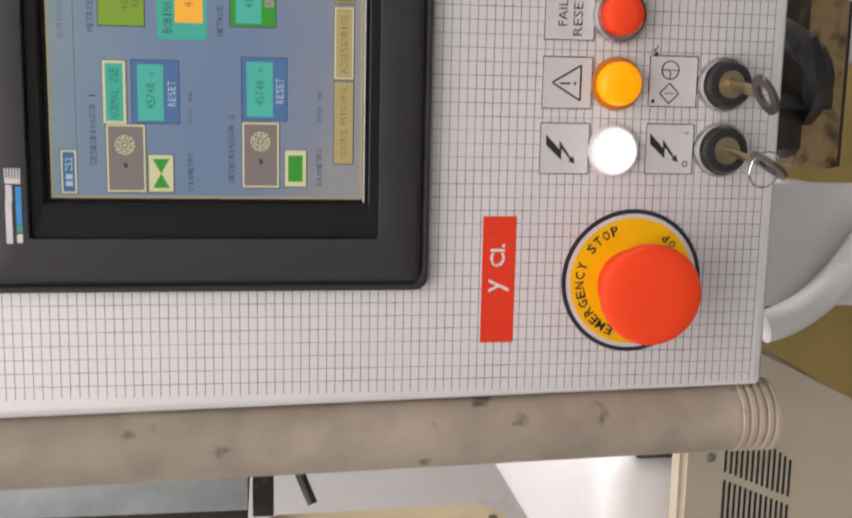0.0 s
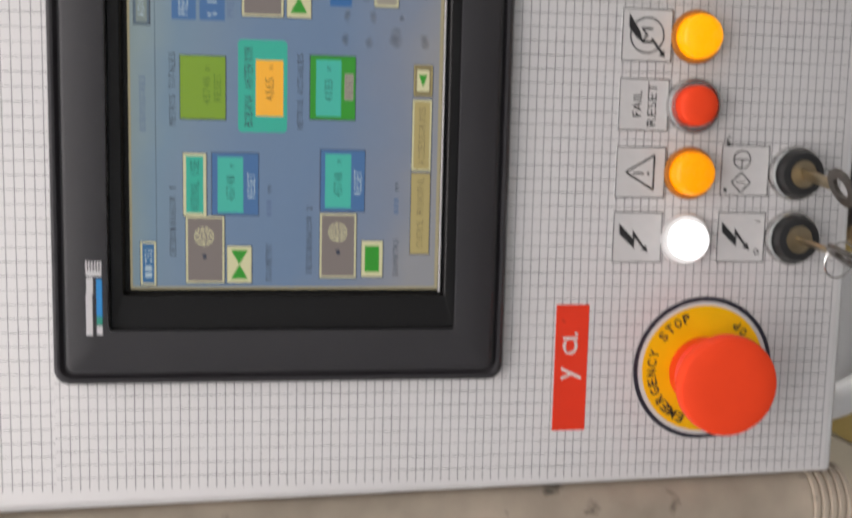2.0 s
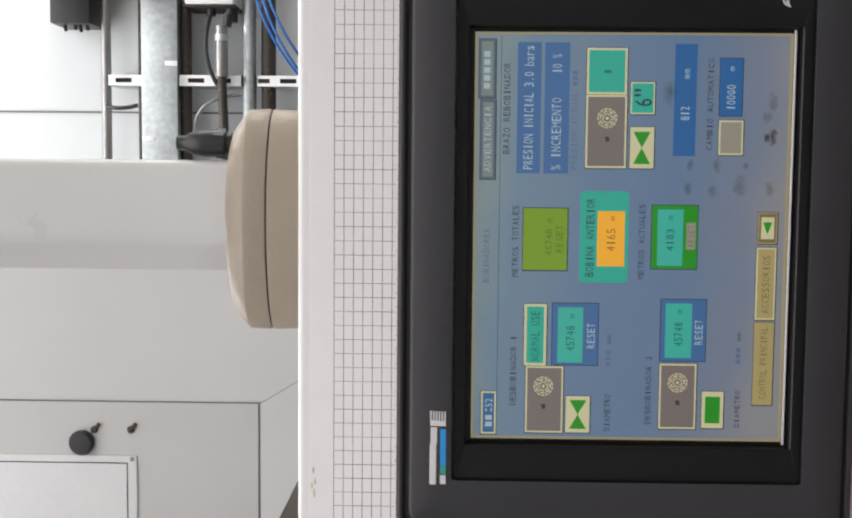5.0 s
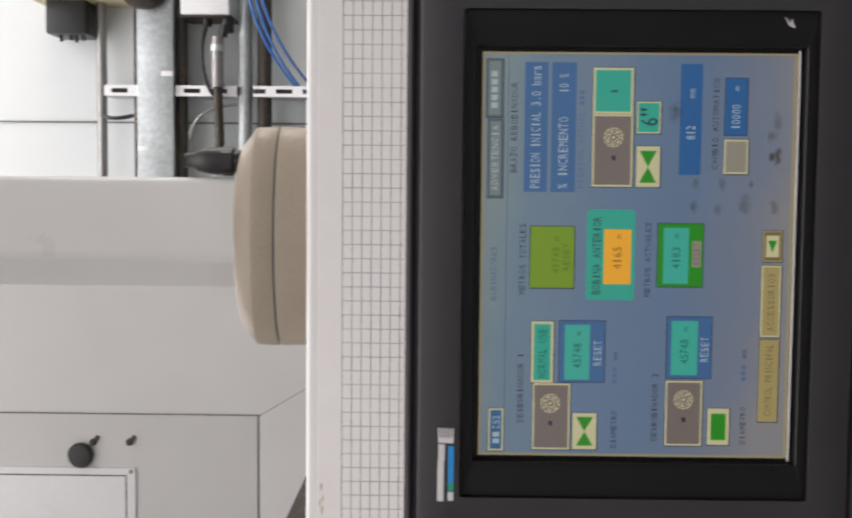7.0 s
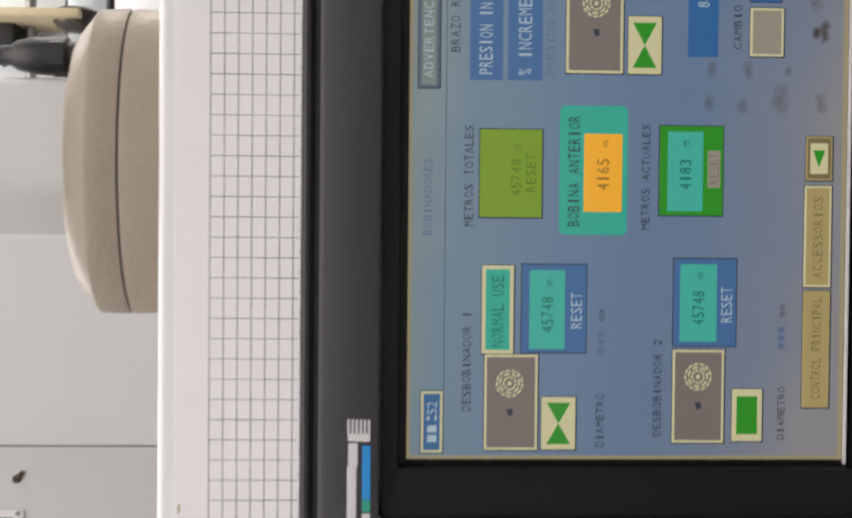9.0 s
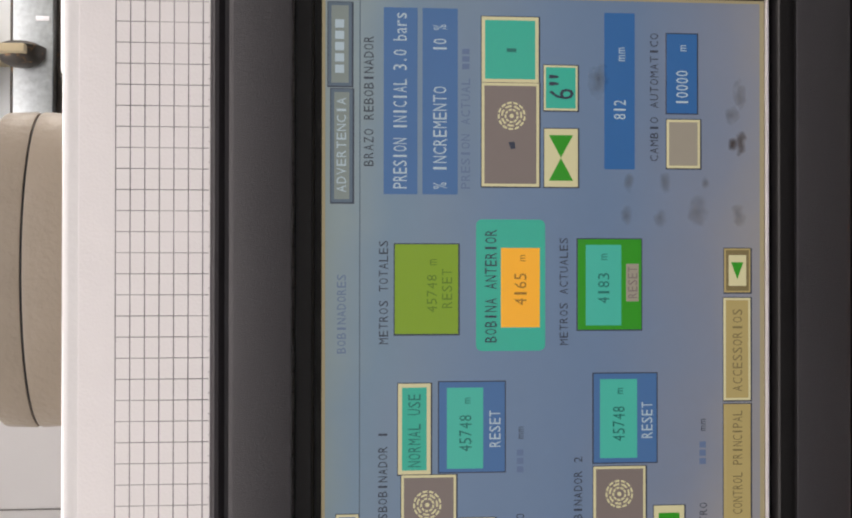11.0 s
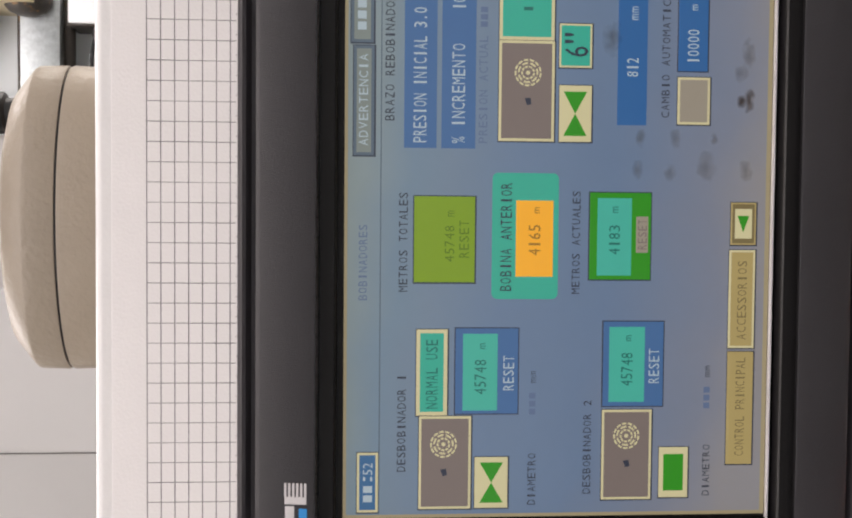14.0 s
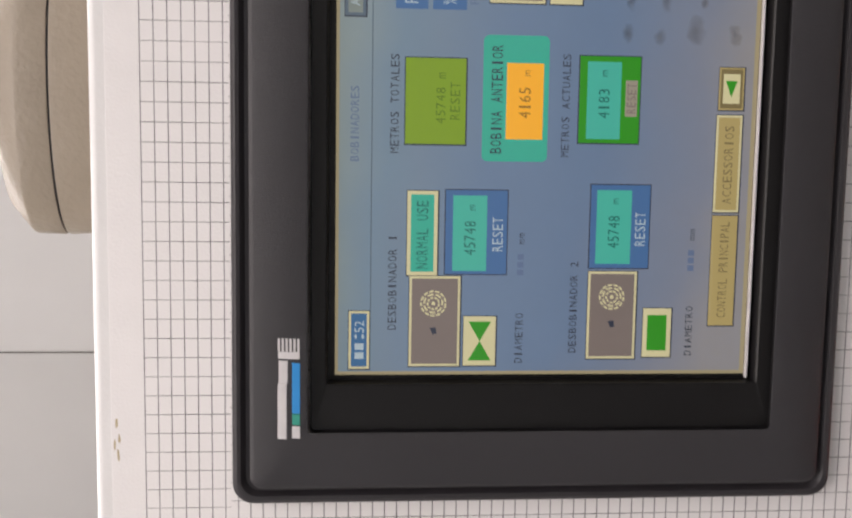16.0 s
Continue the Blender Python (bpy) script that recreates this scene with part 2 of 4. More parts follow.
def clear_plastic():
    m = bpy.data.materials.new("clear_plastic")
    m.use_nodes = True
    n, l = m.node_tree.nodes, m.node_tree.links
    n.remove(n["Principled BSDF"])
    t, g, x = n.new("ShaderNodeBsdfTransparent"), n.new("ShaderNodeBsdfGlossy"), n.new("ShaderNodeMixShader")
    t.inputs[0].default_value = (0.99, 0.99, 0.99, 1)
    g.inputs["Roughness"].default_value = 0.12
    x.inputs[0].default_value = 0.05
    l.new(t.outputs[0], x.inputs[1]), l.new(g.outputs[0], x.inputs[2])
    l.new(x.outputs[0], n["Material Output"].inputs[0])
    return m


M["clear"] = clear_plastic()
M["keydark"] = mat("tarnished_key_steel", (0.16, 0.145, 0.13), 0.35, 0.9, var=0.2, scale=300)
M["ambrim"] = mat("dull_orange_plastic", (0.45, 0.16, 0.02), 0.4, var=0.08)

# ---------------------------------------------------------------- building tools
Z0 = 1.40   # height of the display's centre above the floor
MM = 0.001


def thing(name, place, label, category, group="", kind=""):
    ob = new(name)
    ob.matrix_world = Matrix.Translation(place)
    ob.empty_display_size = 0.02
    return tagged(ob, label, category, group, kind)


def mesh_of(name, bm, material, smooth=True):
    me = bpy.data.meshes.new(name)
    bmesh.ops.recalc_face_normals(bm, faces=bm.faces)
    bm.to_mesh(me)
    bm.free()
    me.materials.append(material)
    if smooth:
        me.shade_smooth()
        me.set_sharp_from_angle(angle=radians(35))
    return me


def part(name, bm, material, parent, label="", smooth=True):
    """One mesh under a thing; the bmesh is in the world's coordinates."""
    m = parent_place(parent).inverted()
    bm.transform(m)
    ob = new(name, mesh_of(name, bm, material, smooth))
    ob.parent = parent
    return tagged(ob, label)


def parent_place(ob):
    m = ob.matrix_basis.copy()
    while ob.parent:
        ob = ob.parent
        m = ob.matrix_basis @ m
    return m


def solid(name, bm, material, label, category="", group="", kind="", origin=(0, 0, 0), smooth=True):
    """A top-level thing of one mesh."""
    bm.transform(Matrix.Translation(Vector(origin)).inverted())
    ob = new(name, mesh_of(name, bm, material, smooth))
    ob.location = origin
    return tagged(ob, label, category, group, kind)


def box(x0, x1, y0, y1, z0, z1, bevel=0.0, segs=2, bm=None):
    b = bmesh.new()
    bmesh.ops.create_cube(b, size=1)
    b.transform(Matrix.Translation(((x0 + x1) / 2, (y0 + y1) / 2, (z0 + z1) / 2)) @ Matrix.Diagonal((abs(x1 - x0), abs(y1 - y0), abs(z1 - z0), 1)))
    if bevel:
        bmesh.ops.bevel(b, geom=b.edges[:], offset=bevel, segments=segs, affect="EDGES", profile=0.5)
    return merge(bm, b)


def merge(bm, b):
    if bm is None:
        return b
    me = bpy.data.meshes.new("tmp")
    b.to_mesh(me)
    b.free()
    bm.from_mesh(me)
    bpy.data.meshes.remove(me)
    return bm


def face_at(x, z, d=0.0):
    """A point of the panel's face: mm to the right and up from the display's centre, d mm proud."""
    return Vector((x * MM, -d * MM, Z0 + z * MM))


def rr_loop(w, h, r, n=6):
    pts = []
    for cx, cz, a0 in ((w - r, h - r, 0), (-w + r, h - r, 90), (-w + r, -h + r, 180), (w - r, -h + r, 270)):
        for i in range(n + 1):
            a = radians(a0 + 90 * i / n)
            pts.append((cx + r * math.cos(a), cz + r * math.sin(a)))
    return pts


def loft(loops, cx=0, cz=0, cap_first=False, cap_last=False, bm=None):
    """Rounded rectangles (half width, half height, radius, proud) joined one after the other, in mm on the panel's face."""
    b = bmesh.new()
    rows = [[b.verts.new(face_at(cx + x, cz + z, d)) for x, z in rr_loop(w, h, r)] for w, h, r, d in loops]
    for p, q in zip(rows, rows[1:]):
        for i in range(len(p)):
            j = (i + 1) % len(p)
            b.faces.new((p[i], p[j], q[j], q[i]))
    if cap_first:
        b.faces.new(rows[0])
    if cap_last:
        b.faces.new(rows[-1])
    return merge(bm, b)


def plate(x0, x1, z0, z1, d0, d1, r=0.3, bm=None):
    w, h = (x1 - x0) / 2, (z1 - z0) / 2
    r = min(r, w * 0.9, h * 0.9)
    c = min(0.15, (d1 - d0) * 0.4, w * 0.3, h * 0.3)
    return loft([(w, h, r, d0), (w, h, r, d1 - c), (w - c, h - c, max(r - c, 0.01), d1)], (x0 + x1) / 2, (z0 + z1) / 2, True, True, bm)


def flat_poly(pts, d0, d1, bm=None):
    """A flat shape with straight sides, in mm on the panel's face."""
    b = bmesh.new()
    lo, hi = [[b.verts.new(face_at(x, z, d)) for x, z in pts] for d in (d0, d1)]
    b.faces.new(lo), b.faces.new(hi)
    for i in range(len(pts)):
        j = (i + 1) % len(pts)
        b.faces.new((lo[i], lo[j], hi[j], hi[i]))
    return merge(bm, b)


def stroke(x0, z0, x1, z1, w, d0, d1, bm=None):
    v = Vector((x1 - x0, z1 - z0)).normalized() * w / 2
    return flat_poly([(x0 - v.y, z0 + v.x), (x0 + v.y, z0 - v.x), (x1 + v.y, z1 - v.x), (x1 - v.y, z1 + v.x)], d0, d1, bm)


def ring(cx, cz, r0, r1, d0, d1, a0=0, a1=360, n=40, bm=None):
    b = bmesh.new()
    full = a1 - a0 >= 360
    rows = []
    for i in range(n + (0 if full else 1)):
        a = radians(a0 + (a1 - a0) * i / n)
        c, s = math.cos(a), math.sin(a)
        rows.append([b.verts.new(face_at(cx + r * c, cz + r * s, d)) for r, d in ((r0, d0), (r0, d1), (r1, d1), (r1, d0))])
    for i in range(len(rows) if full else len(rows) - 1):
        p, q = rows[i], rows[(i + 1) % len(rows)]
        for k in range(4):
            b.faces.new((p[k], p[(k + 1) % 4], q[(k + 1) % 4], q[k]))
    if not full:
        b.faces.new(rows[0]), b.faces.new(rows[-1])
    return merge(bm, b)


def turned(profile, n=40, axis="Y", at=(0, 0, 0), bm=None):
    """A turned body: (radius, along) in metres. Axis Y runs towards the viewer of the panel, Z runs up."""
    b = bmesh.new()
    rows = []
    for r, h in profile:
        row = []
        for i in range(n if r > 1e-6 else 1):
            a = 2 * math.pi * i / n
            u, v = r * math.cos(a), r * math.sin(a)
            row.append(b.verts.new(Vector(at) + Vector({"Y": (u, -h, v), "Z": (u, v, h), "X": (h, u, v)}[axis])))
        rows.append(row)
    for p, q in zip(rows, rows[1:]):
        if len(p) == 1 and len(q) == 1:
            continue
        for i in range(n):
            j = (i + 1) % n
            b.faces.new([p[0], q[i], q[j]] if len(p) == 1 else [p[i], p[j], q[0]] if len(q) == 1 else [p[i], p[j], q[j], q[i]])
    for row in (rows[0], rows[-1]):
        if len(row) > 2:
            b.faces.new(row)
    return merge(bm, b)


def tube(points, r, n=10, bm=None):
    b = bmesh.new()
    pts = [Vector(p) for p in points]
    rows = []
    up = Vector((0.31, 0.2, 0.93))
    for i, p in enumerate(pts):
        t = (pts[min(i + 1, len(pts) - 1)] - pts[max(i - 1, 0)]).normalized()
        u = t.cross(up).normalized()
        v = t.cross(u)
        rows.append([b.verts.new(p + r * (math.cos(a) * u + math.sin(a) * v)) for a in (2 * math.pi * k / n for k in range(n))])
    for p, q in zip(rows, rows[1:]):
        for i in range(n):
            b.faces.new((p[i], p[(i + 1) % n], q[(i + 1) % n], q[i]))
    b.faces.new(rows[0]), b.faces.new(rows[-1])
    return merge(bm, b)


def arc_points(p0, p1, p2, n=12):
    a, b, c = Vector(p0), Vector(p1), Vector(p2)
    return [(1 - t) ** 2 * a + 2 * t * (1 - t) * b + t * t * c for t in (i / n for i in range(n + 1))]


def letters(text, x0, x1, z0, z1, d, turn=0.0, bold=0.0, bm=None):
    """Writing fitted into a box on the panel's face, d mm proud; turn in degrees about the box's middle."""
    cu = bpy.data.curves.new("letters", "FONT")
    cu.body, cu.resolution_u, cu.offset = text, 2, bold
    ob = bpy.data.objects.new("letters", cu)
    scene.collection.objects.link(ob)
    bpy.context.view_layer.update()
    me = bpy.data.meshes.new_from_object(ob.evaluated_get(bpy.context.evaluated_depsgraph_get()))
    bpy.data.objects.remove(ob)
    bpy.data.curves.remove(cu)
    b = bmesh.new()
    b.from_mesh(me)
    bpy.data.meshes.remove(me)
    xs, ys = [v.co.x for v in b.verts], [v.co.y for v in b.verts]
    sx, sy = (x1 - x0) / (max(xs) - min(xs)), (z1 - z0) / max(1e-6, max(ys) - min(ys))
    mx, my = (max(xs) + min(xs)) / 2, (max(ys) + min(ys)) / 2
    c, s = math.cos(radians(turn)), math.sin(radians(turn))
    for v in b.verts:
        x, z = (v.co.x - mx) * sx, (v.co.y - my) * sy
        v.co = face_at((x0 + x1) / 2 + c * x - s * z, (z0 + z1) / 2 + s * x + c * z, d)
    return merge(bm, b)

# ---------------------------------------------------------------- the hall
solid("floor", box(-6, 6, -6.5, 4.2, -0.12, 0), M["ground"], "grey concrete hall floor, worn", "floor", kind="structure")
solid("wall_north", box(-6, 6, 4.1, 4.3, 0, 6), M["wall"], "pale panelled wall behind the conduits", "wall", kind="structure")
solid("wall_south", box(-6, 6, -6.7, -6.5, 0, 6), M["wall"], "pale panelled hall wall", "wall", kind="structure")
solid("wall_west", box(-6.2, -6, -6.5, 4.1, 0, 6), M["wall"], "pale panelled hall wall", "wall", kind="structure")
east = box(6, 6.2, -6.5, 0.4, 0, 6)
for y0, y1, z0, z1 in ((0.4, 3.6, 0, 1.6), (0.4, 3.6, 4.4, 6), (3.6, 4.1, 0, 6)):
    east = box(6, 6.2, y0, y1, z0, z1, bm=east)
solid("wall_east", east, M["wall"], "pale panelled hall wall with a large window", "wall", kind="structure")
t = thing("window_1", (6.1, 2.0, 1.6), "large steel framed hall window", "window", kind="structure")
for y in (0.42, 1.48, 2.54, 3.58):
    part("window_frame", box(6.07, 6.13, y - 0.025, y + 0.025, 1.6, 4.4, 0.004), M["white"], t)
for z in (1.62, 3.0, 4.38):
    part("window_frame", box(6.075, 6.125, 0.4, 3.6, z - 0.02, z + 0.02, 0.004), M["white"], t)
part("window_sill", box(5.9, 6.2, 0.35, 3.65, 1.56, 1.598, 0.005), M["white"], t)


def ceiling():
    """The unseen roof deck, with three long roof lights added to let light in."""
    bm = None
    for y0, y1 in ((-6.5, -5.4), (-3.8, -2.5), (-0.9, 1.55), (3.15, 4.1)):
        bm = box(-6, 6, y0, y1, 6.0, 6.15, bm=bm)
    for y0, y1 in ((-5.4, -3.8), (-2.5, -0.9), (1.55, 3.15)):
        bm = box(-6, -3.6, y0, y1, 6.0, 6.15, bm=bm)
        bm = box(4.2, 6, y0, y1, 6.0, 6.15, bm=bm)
    solid("ceiling", bm, M["ceil"], "unseen painted roof deck with added long roof lights", "ceiling", kind="structure")


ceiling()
for xs in (-1.6, 0.339, 2.6):
    solid("trim", box(xs - 0.004, xs + 0.004, 4.094, 4.1, 0, 6), M["seam"], "narrow joint between wall panels", "joint", kind="structure")

# unseen tray and hangers, added to go with the overhead fill lamp
t = thing("light_panel", (0, -0.95, 2.96), "wide white light panel, unseen, added over the operator's place", "light panel")
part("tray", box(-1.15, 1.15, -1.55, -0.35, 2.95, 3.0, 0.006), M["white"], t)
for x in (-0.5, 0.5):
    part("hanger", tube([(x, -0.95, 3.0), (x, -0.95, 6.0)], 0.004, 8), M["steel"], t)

# ---------------------------------------------------------------- the machine housing behind the panel


def housing():
    t = thing("machine_housing", (-0.6, 1.0, 0), "pale grey enamelled machine housing with a hinged flap", "machine")
    # front skin with a small rounded corner, going back behind the suspension tube
    prof = [(-1.6, 0.85), (-0.30, 0.85)]
    prof += [(-0.032 + 0.022 * math.sin(radians(a)), 0.872 - 0.022 * math.cos(radians(a))) for a in range(0, 91, 9)]
    prof += [(-0.010, 1.9)]
    inner = [(x - 0.012 if x > -0.04 else x, y + 0.012) for x, y in prof]
    b = bmesh.new()
    rows = [[b.verts.new((x, y, z)) for x, y in prof] for z in (0.02, 2.75)]
    back = [[b.verts.new((x, y, z)) for x, y in inner] for z in (0.02, 2.75)]
    for i in range(len(prof) - 1):
        b.faces.new((rows[0][i], rows[0][i + 1], rows[1][i + 1], rows[1][i]))
        b.faces.new((back[0][i], back[1][i], back[1][i + 1], back[0][i + 1]))
        b.faces.new((rows[1][i], rows[1][i + 1], back[1][i + 1], back[1][i]))
        b.faces.new((rows[0][i], back[0][i], back[0][i + 1], rows[0][i + 1]))
    part("skin", b, M["cab"], t)
    part("side_panel", box(-1.6, -1.588, 0.864, 1.886, 0.02, 2.736, 0.002), M["cab"], t)
    part("back_panel", box(-1.6, -0.024, 1.888, 1.9, 0.02, 2.736, 0.002), M["cab"], t)
    top = bmesh.new()
    edge = prof + [(-1.6, 1.9)]
    lo, hi = [[top.verts.new((x, y, z)) for x, y in edge] for z in (2.751, 2.763)]
    top.faces.new(lo), top.faces.new(hi)
    for i in range(len(edge)):
        j = (i + 1) % len(edge)
        top.faces.new((lo[i], lo[j], hi[j], hi[i]))
    part("top_panel", top, M["cab"], t)
    part("foot_frame", box(-1.58, -0.04, 0.88, 1.88, 0.0, 0.02), M["dark"], t)
    # hinged flap with its shadow joints
    JX, JZ = -0.2730, 1.7440
    part("flap", box(-0.95, JX, 0.846, 0.8495, JZ + 0.0028, 2.74, 0.0012), M["cab"], t)
    lower = bmesh.new()
    pts = [(-0.95, JZ), (JX, JZ), (-0.10, 1.46), (-0.10, 0.9), (-0.95, 0.9)]
    f = [lower.verts.new((x, 0.8462, z)) for x, z in pts]
    g = [lower.verts.new((x, 0.8495, z)) for x, z in pts]
    lower.faces.new(f), lower.faces.new(g)
    for i in range(5):
        j = (i + 1) % 5
        lower.faces.new((f[i], f[j], g[j], g[i]))
    part("lower_cover", lower, M["cab"], t)
    for x0, x1, z0, z1 in ((JX, JX + 0.0013, JZ, 2.74), (-0.95, JX, JZ + 0.0007, JZ + 0.0021)):
        part("joint", box(x0, x1, 0.8475, 0.8497, z0, z1), M["seam"], t)
    part("joint", tube([(JX, 0.8482, JZ), (-0.10, 0.8482, 1.46)], 0.0008, 6), M["seam"], t)
    # black knob in a hole and two screws
    part("knob", turned([(0.0165, 0), (0.0175, 0.006), (0.0145, 0.012), (0.0, 0.013)], 28, at=(-0.3285, 0.846, 1.988)), M["black"], t, "round black knob")
    for x, z in ((-0.3110, 1.9715), (-0.3105, 1.9215)):
        part("screw", turned([(0.0050, 0), (0.0050, 0.003), (0.0034, 0.005), (0.0, 0.0055)], 14, at=(x, 0.846, z)), M["dark"], t, "small dark screw")
        part("screw_lug", tube([(x, 0.844, z), (x + 0.008, 0.843, z - 0.007)], 0.0030, 8), M["dark"], t)
    rp = part("rating_plate", box(-0.54, -0.3462, 0.8425, 0.8458, 1.9135, 2.29, 0.001), M["paper"], t, "white plate with a thin black border")
    for x0, x1, z0, z1 in ((-0.52, -0.3562, 1.9255, 1.9270), (-0.3572, -0.3557, 1.9255, 2.28)):
        part("border", box(x0, x1, 0.842, 0.8427, z0, z1), M["ink"], rp)
    part("rivet", turned([(0.003, 0), (0.003, 0.001), (0.0, 0.002)], 12, at=(-0.3507, 0.8425, 1.9195)), M["steel"], rp)


housing()

# ---------------------------------------------------------------- the services on the far wall
WY = 3.98
before = set(bpy.data.objects)


def draw_in(older, factor, centre):
    """Draws the things built since then in towards one point by one scale."""
    m = Matrix.Translation(centre) @ Matrix.Scale(factor, 4) @ Matrix.Translation(-Vector(centre))
    for ob in [o for o in bpy.data.objects if o not in older and o.parent is None]:
        for child in ob.children_recursive:
            child.data.transform(Matrix.Scale(factor, 4))
        ob.location = m @ ob.location



def conduit(name, z, r, material, label, x0=-3.0, x1=4.0, y=WY, cat="conduit"):
    t = thing(name, (0.5, y, z), label, cat, "services on the wall")
    part("pipe", tube([(x0, y, z), (x1, y, z)], r, 14), material, t)
    for x in (-0.6, 1.62):
        part("saddle", box(x - 0.012, x + 0.012, y - r - 0.004, 4.1, z - r - 0.004, z + r + 0.004, 0.003), M["zinc"], t)
    return t


conduit("conduit", 3.228, 0.024, M["steel"], "dull steel conduit running along the wall")
conduit("thin_conduit", 3.058, 0.011, M["dark"], "thin dark conduit running along the wall")
conduit("conduit", 2.832, 0.028, M["dark"], "dull steel conduit below the cable tray")
conduit("bright_pipe", 2.520, 0.034, M["zinc"], "bright galvanised pipe running along the wall", cat="pipe")
conduit("brown_pipe", 2.425, 0.036, M["dark"], "brownish steel pipe running along the wall", cat="pipe")


def cable_tray():
    t = thing("cable_tray", (0.5, 3.95, 2.94), "galvanised cable tray with patchy zinc coating", "cable tray", "services on the wall")
    part("cover", box(-3, 4, 3.90, 3.906, 2.856, 3.032, 0.002), M["zinc"], t)
    part("flange", box(-3, 4, 3.906, 4.02, 3.028, 3.032), M["zinc"], t)
    part("flange", box(-3, 4, 3.906, 4.02, 2.856, 2.860), M["zinc"], t)
    for x, z in ((0.765, 2.885), (0.40, 3.0), (1.3, 2.9)):
        part("clip", box(x - 0.012, x + 0.012, 3.896, 3.902, z - 0.03, z + 0.03, 0.002), M["paper"], t, "small white clip")


cable_tray()


def strut(x, z0, z1):
    t = thing("slotted_strut", (x, WY, z0), "white slotted support strut fixed upright on the wall", "strut", "struts")
    bm = None
    w = 0.026
    for a, b in ((-w, -w * 0.42), (w * 0.42, w)):
        bm = box(x + a, x + b, WY - 0.06, WY - 0.056, z0, z1, bm=bm)
    z = z0
    while z < z1:
        bm = box(x - w * 0.42, x + w * 0.42, WY - 0.06, WY - 0.056, z, min(z + 0.05, z1), bm=bm)
        z += 0.13
    part("face", bm, M["paper"], t)
    part("web", box(x - w, x + w, WY - 0.03, WY - 0.026, z0, z1), M["dark"], t, "dark inside of the strut")
    part("lip", box(x - w, x - w + 0.003, WY - 0.056, 4.1, z0, z1), M["zinc"], t)
    part("lip", box(x + w - 0.003, x + w, WY - 0.056, 4.1, z0, z1), M["zinc"], t)


for z0, z1 in ((3.035, 3.2), (2.55, 2.852), (2.1, 2.47)):
    strut(0.685, z0, z1)


def wall_box():
    t = thing("junction_box", (1.3, 3.9, 2.57), "white junction box with cables entering below", "junction box")
    part("body", box(1.045, 1.6, 3.86, 4.1, 2.575, 2.81, 0.008), M["paper"], t)
    part("base", box(1.035, 1.05, 3.88, 4.1, 2.575, 2.82, 0.002), M["dark"], t, "dark underside")
    part("gland", tube([(1.04, 3.95, 2.70), (1.00, 3.95, 2.70)], 0.022, 12), M["black"], t)
    part("gland", tube([(1.04, 3.95, 2.60), (0.97, 3.95, 2.60)], 0.03, 12), M["black"], t)


wall_box()
c = thing("cylinder_valve", (0.75, 3.9, 2.63), "short steel cylinder with a dark rod, clamped to the pipes", "cylinder")
part("barrel", tube([(0.94, 3.88, 2.635), (0.70, 3.88, 2.635)], 0.030, 18), M["steel"], c)
part("collar", tube([(0.90, 3.88, 2.635), (0.87, 3.88, 2.635)], 0.035, 18), M["zinc"], c)
part("rod", tube([(1.0, 3.88, 2.60), (0.94, 3.88, 2.61)], 0.022, 12), M["black"], c)
part("rod", tube([(0.70, 3.88, 2.635), (0.30, 3.88, 2.62)], 0.022, 12), M["dark"], c)


def cable(name, pts, r, material, label):
    t = thing(name, pts[0], label, "cable", "cables")
    part("sheath", tube(pts, r, 8), material, t)


cable("cable", arc_points((1.0, 3.93, 2.70), (0.80, 3.85, 2.74), (0.66, 3.9, 2.66)), 0.010, M["black"], "black cable looping below the junction box")
cable("cable", arc_points((0.56, 3.93, 3.21), (0.535, 3.88, 3.13), (0.565, 3.93, 3.06)), 0.010, M["black"], "dark cable looping between two conduits")
cable("cable", arc_points((0.62, 3.93, 2.55), (0.60, 3.86, 2.76), (0.45, 3.93, 2.78)), 0.008, M["steel"], "grey cable hanging in a loop")
for dz, dx in ((0, 0), (0.035, 0.02), (-0.02, 0.05)):
    cable("blue_cable", arc_points((1.6, 4.09, 2.50 + dz), (0.90 + dx, 3.6, 2.51 + dz), (0.56 + dx, 4.09, 2.10 + dz), 16), 0.0065, M["blue"], "blue air hose sagging along the wall")

bx = thing("sensor_box", (1.03, 4.0, 3.28), "small black box on the wall with short cables below", "box")
part("case", box(0.951, 1.115, 3.88, 4.1, 3.274, 3.468, 0.008), M["black"], bx)
for z, k in ((3.31, 0.026), (3.345, 0.034), (3.37, 0.024), (3.42, 0.03)):
    part("plug", tube([(0.953, 3.95, z), (0.953 - k, 3.95, z - 0.006)], 0.009, 8), M["black"], bx)
dm = thing("warning_horn", (1.15, 4.0, 2.98), "dark dome of a horn under a cream bracket", "horn")
part("dome", turned([(0.0, 0.0), (0.045, 0.006), (0.08, 0.022), (0.104, 0.05), (0.11, 0.09), (0.07, 0.11)], 32, "X", (1.066, 3.86, 2.985)), M["dark"], dm)
part("bracket", box(1.112, 1.150, 3.72, 4.1, 2.93, 3.54, 0.006), M["cream"], dm)

draw_in(before, 0.888, (-1.259, 4.1, 1.045))

# ---------------------------------------------------------------- things under and beside the panel
solid("machine_plinth", box(-0.9, 0.5, 0.66, 0.84, 0.0, 0.80, 0.012), M["concrete"], "tan painted machine plinth, scuffed", "plinth")

before = set(bpy.data.objects)


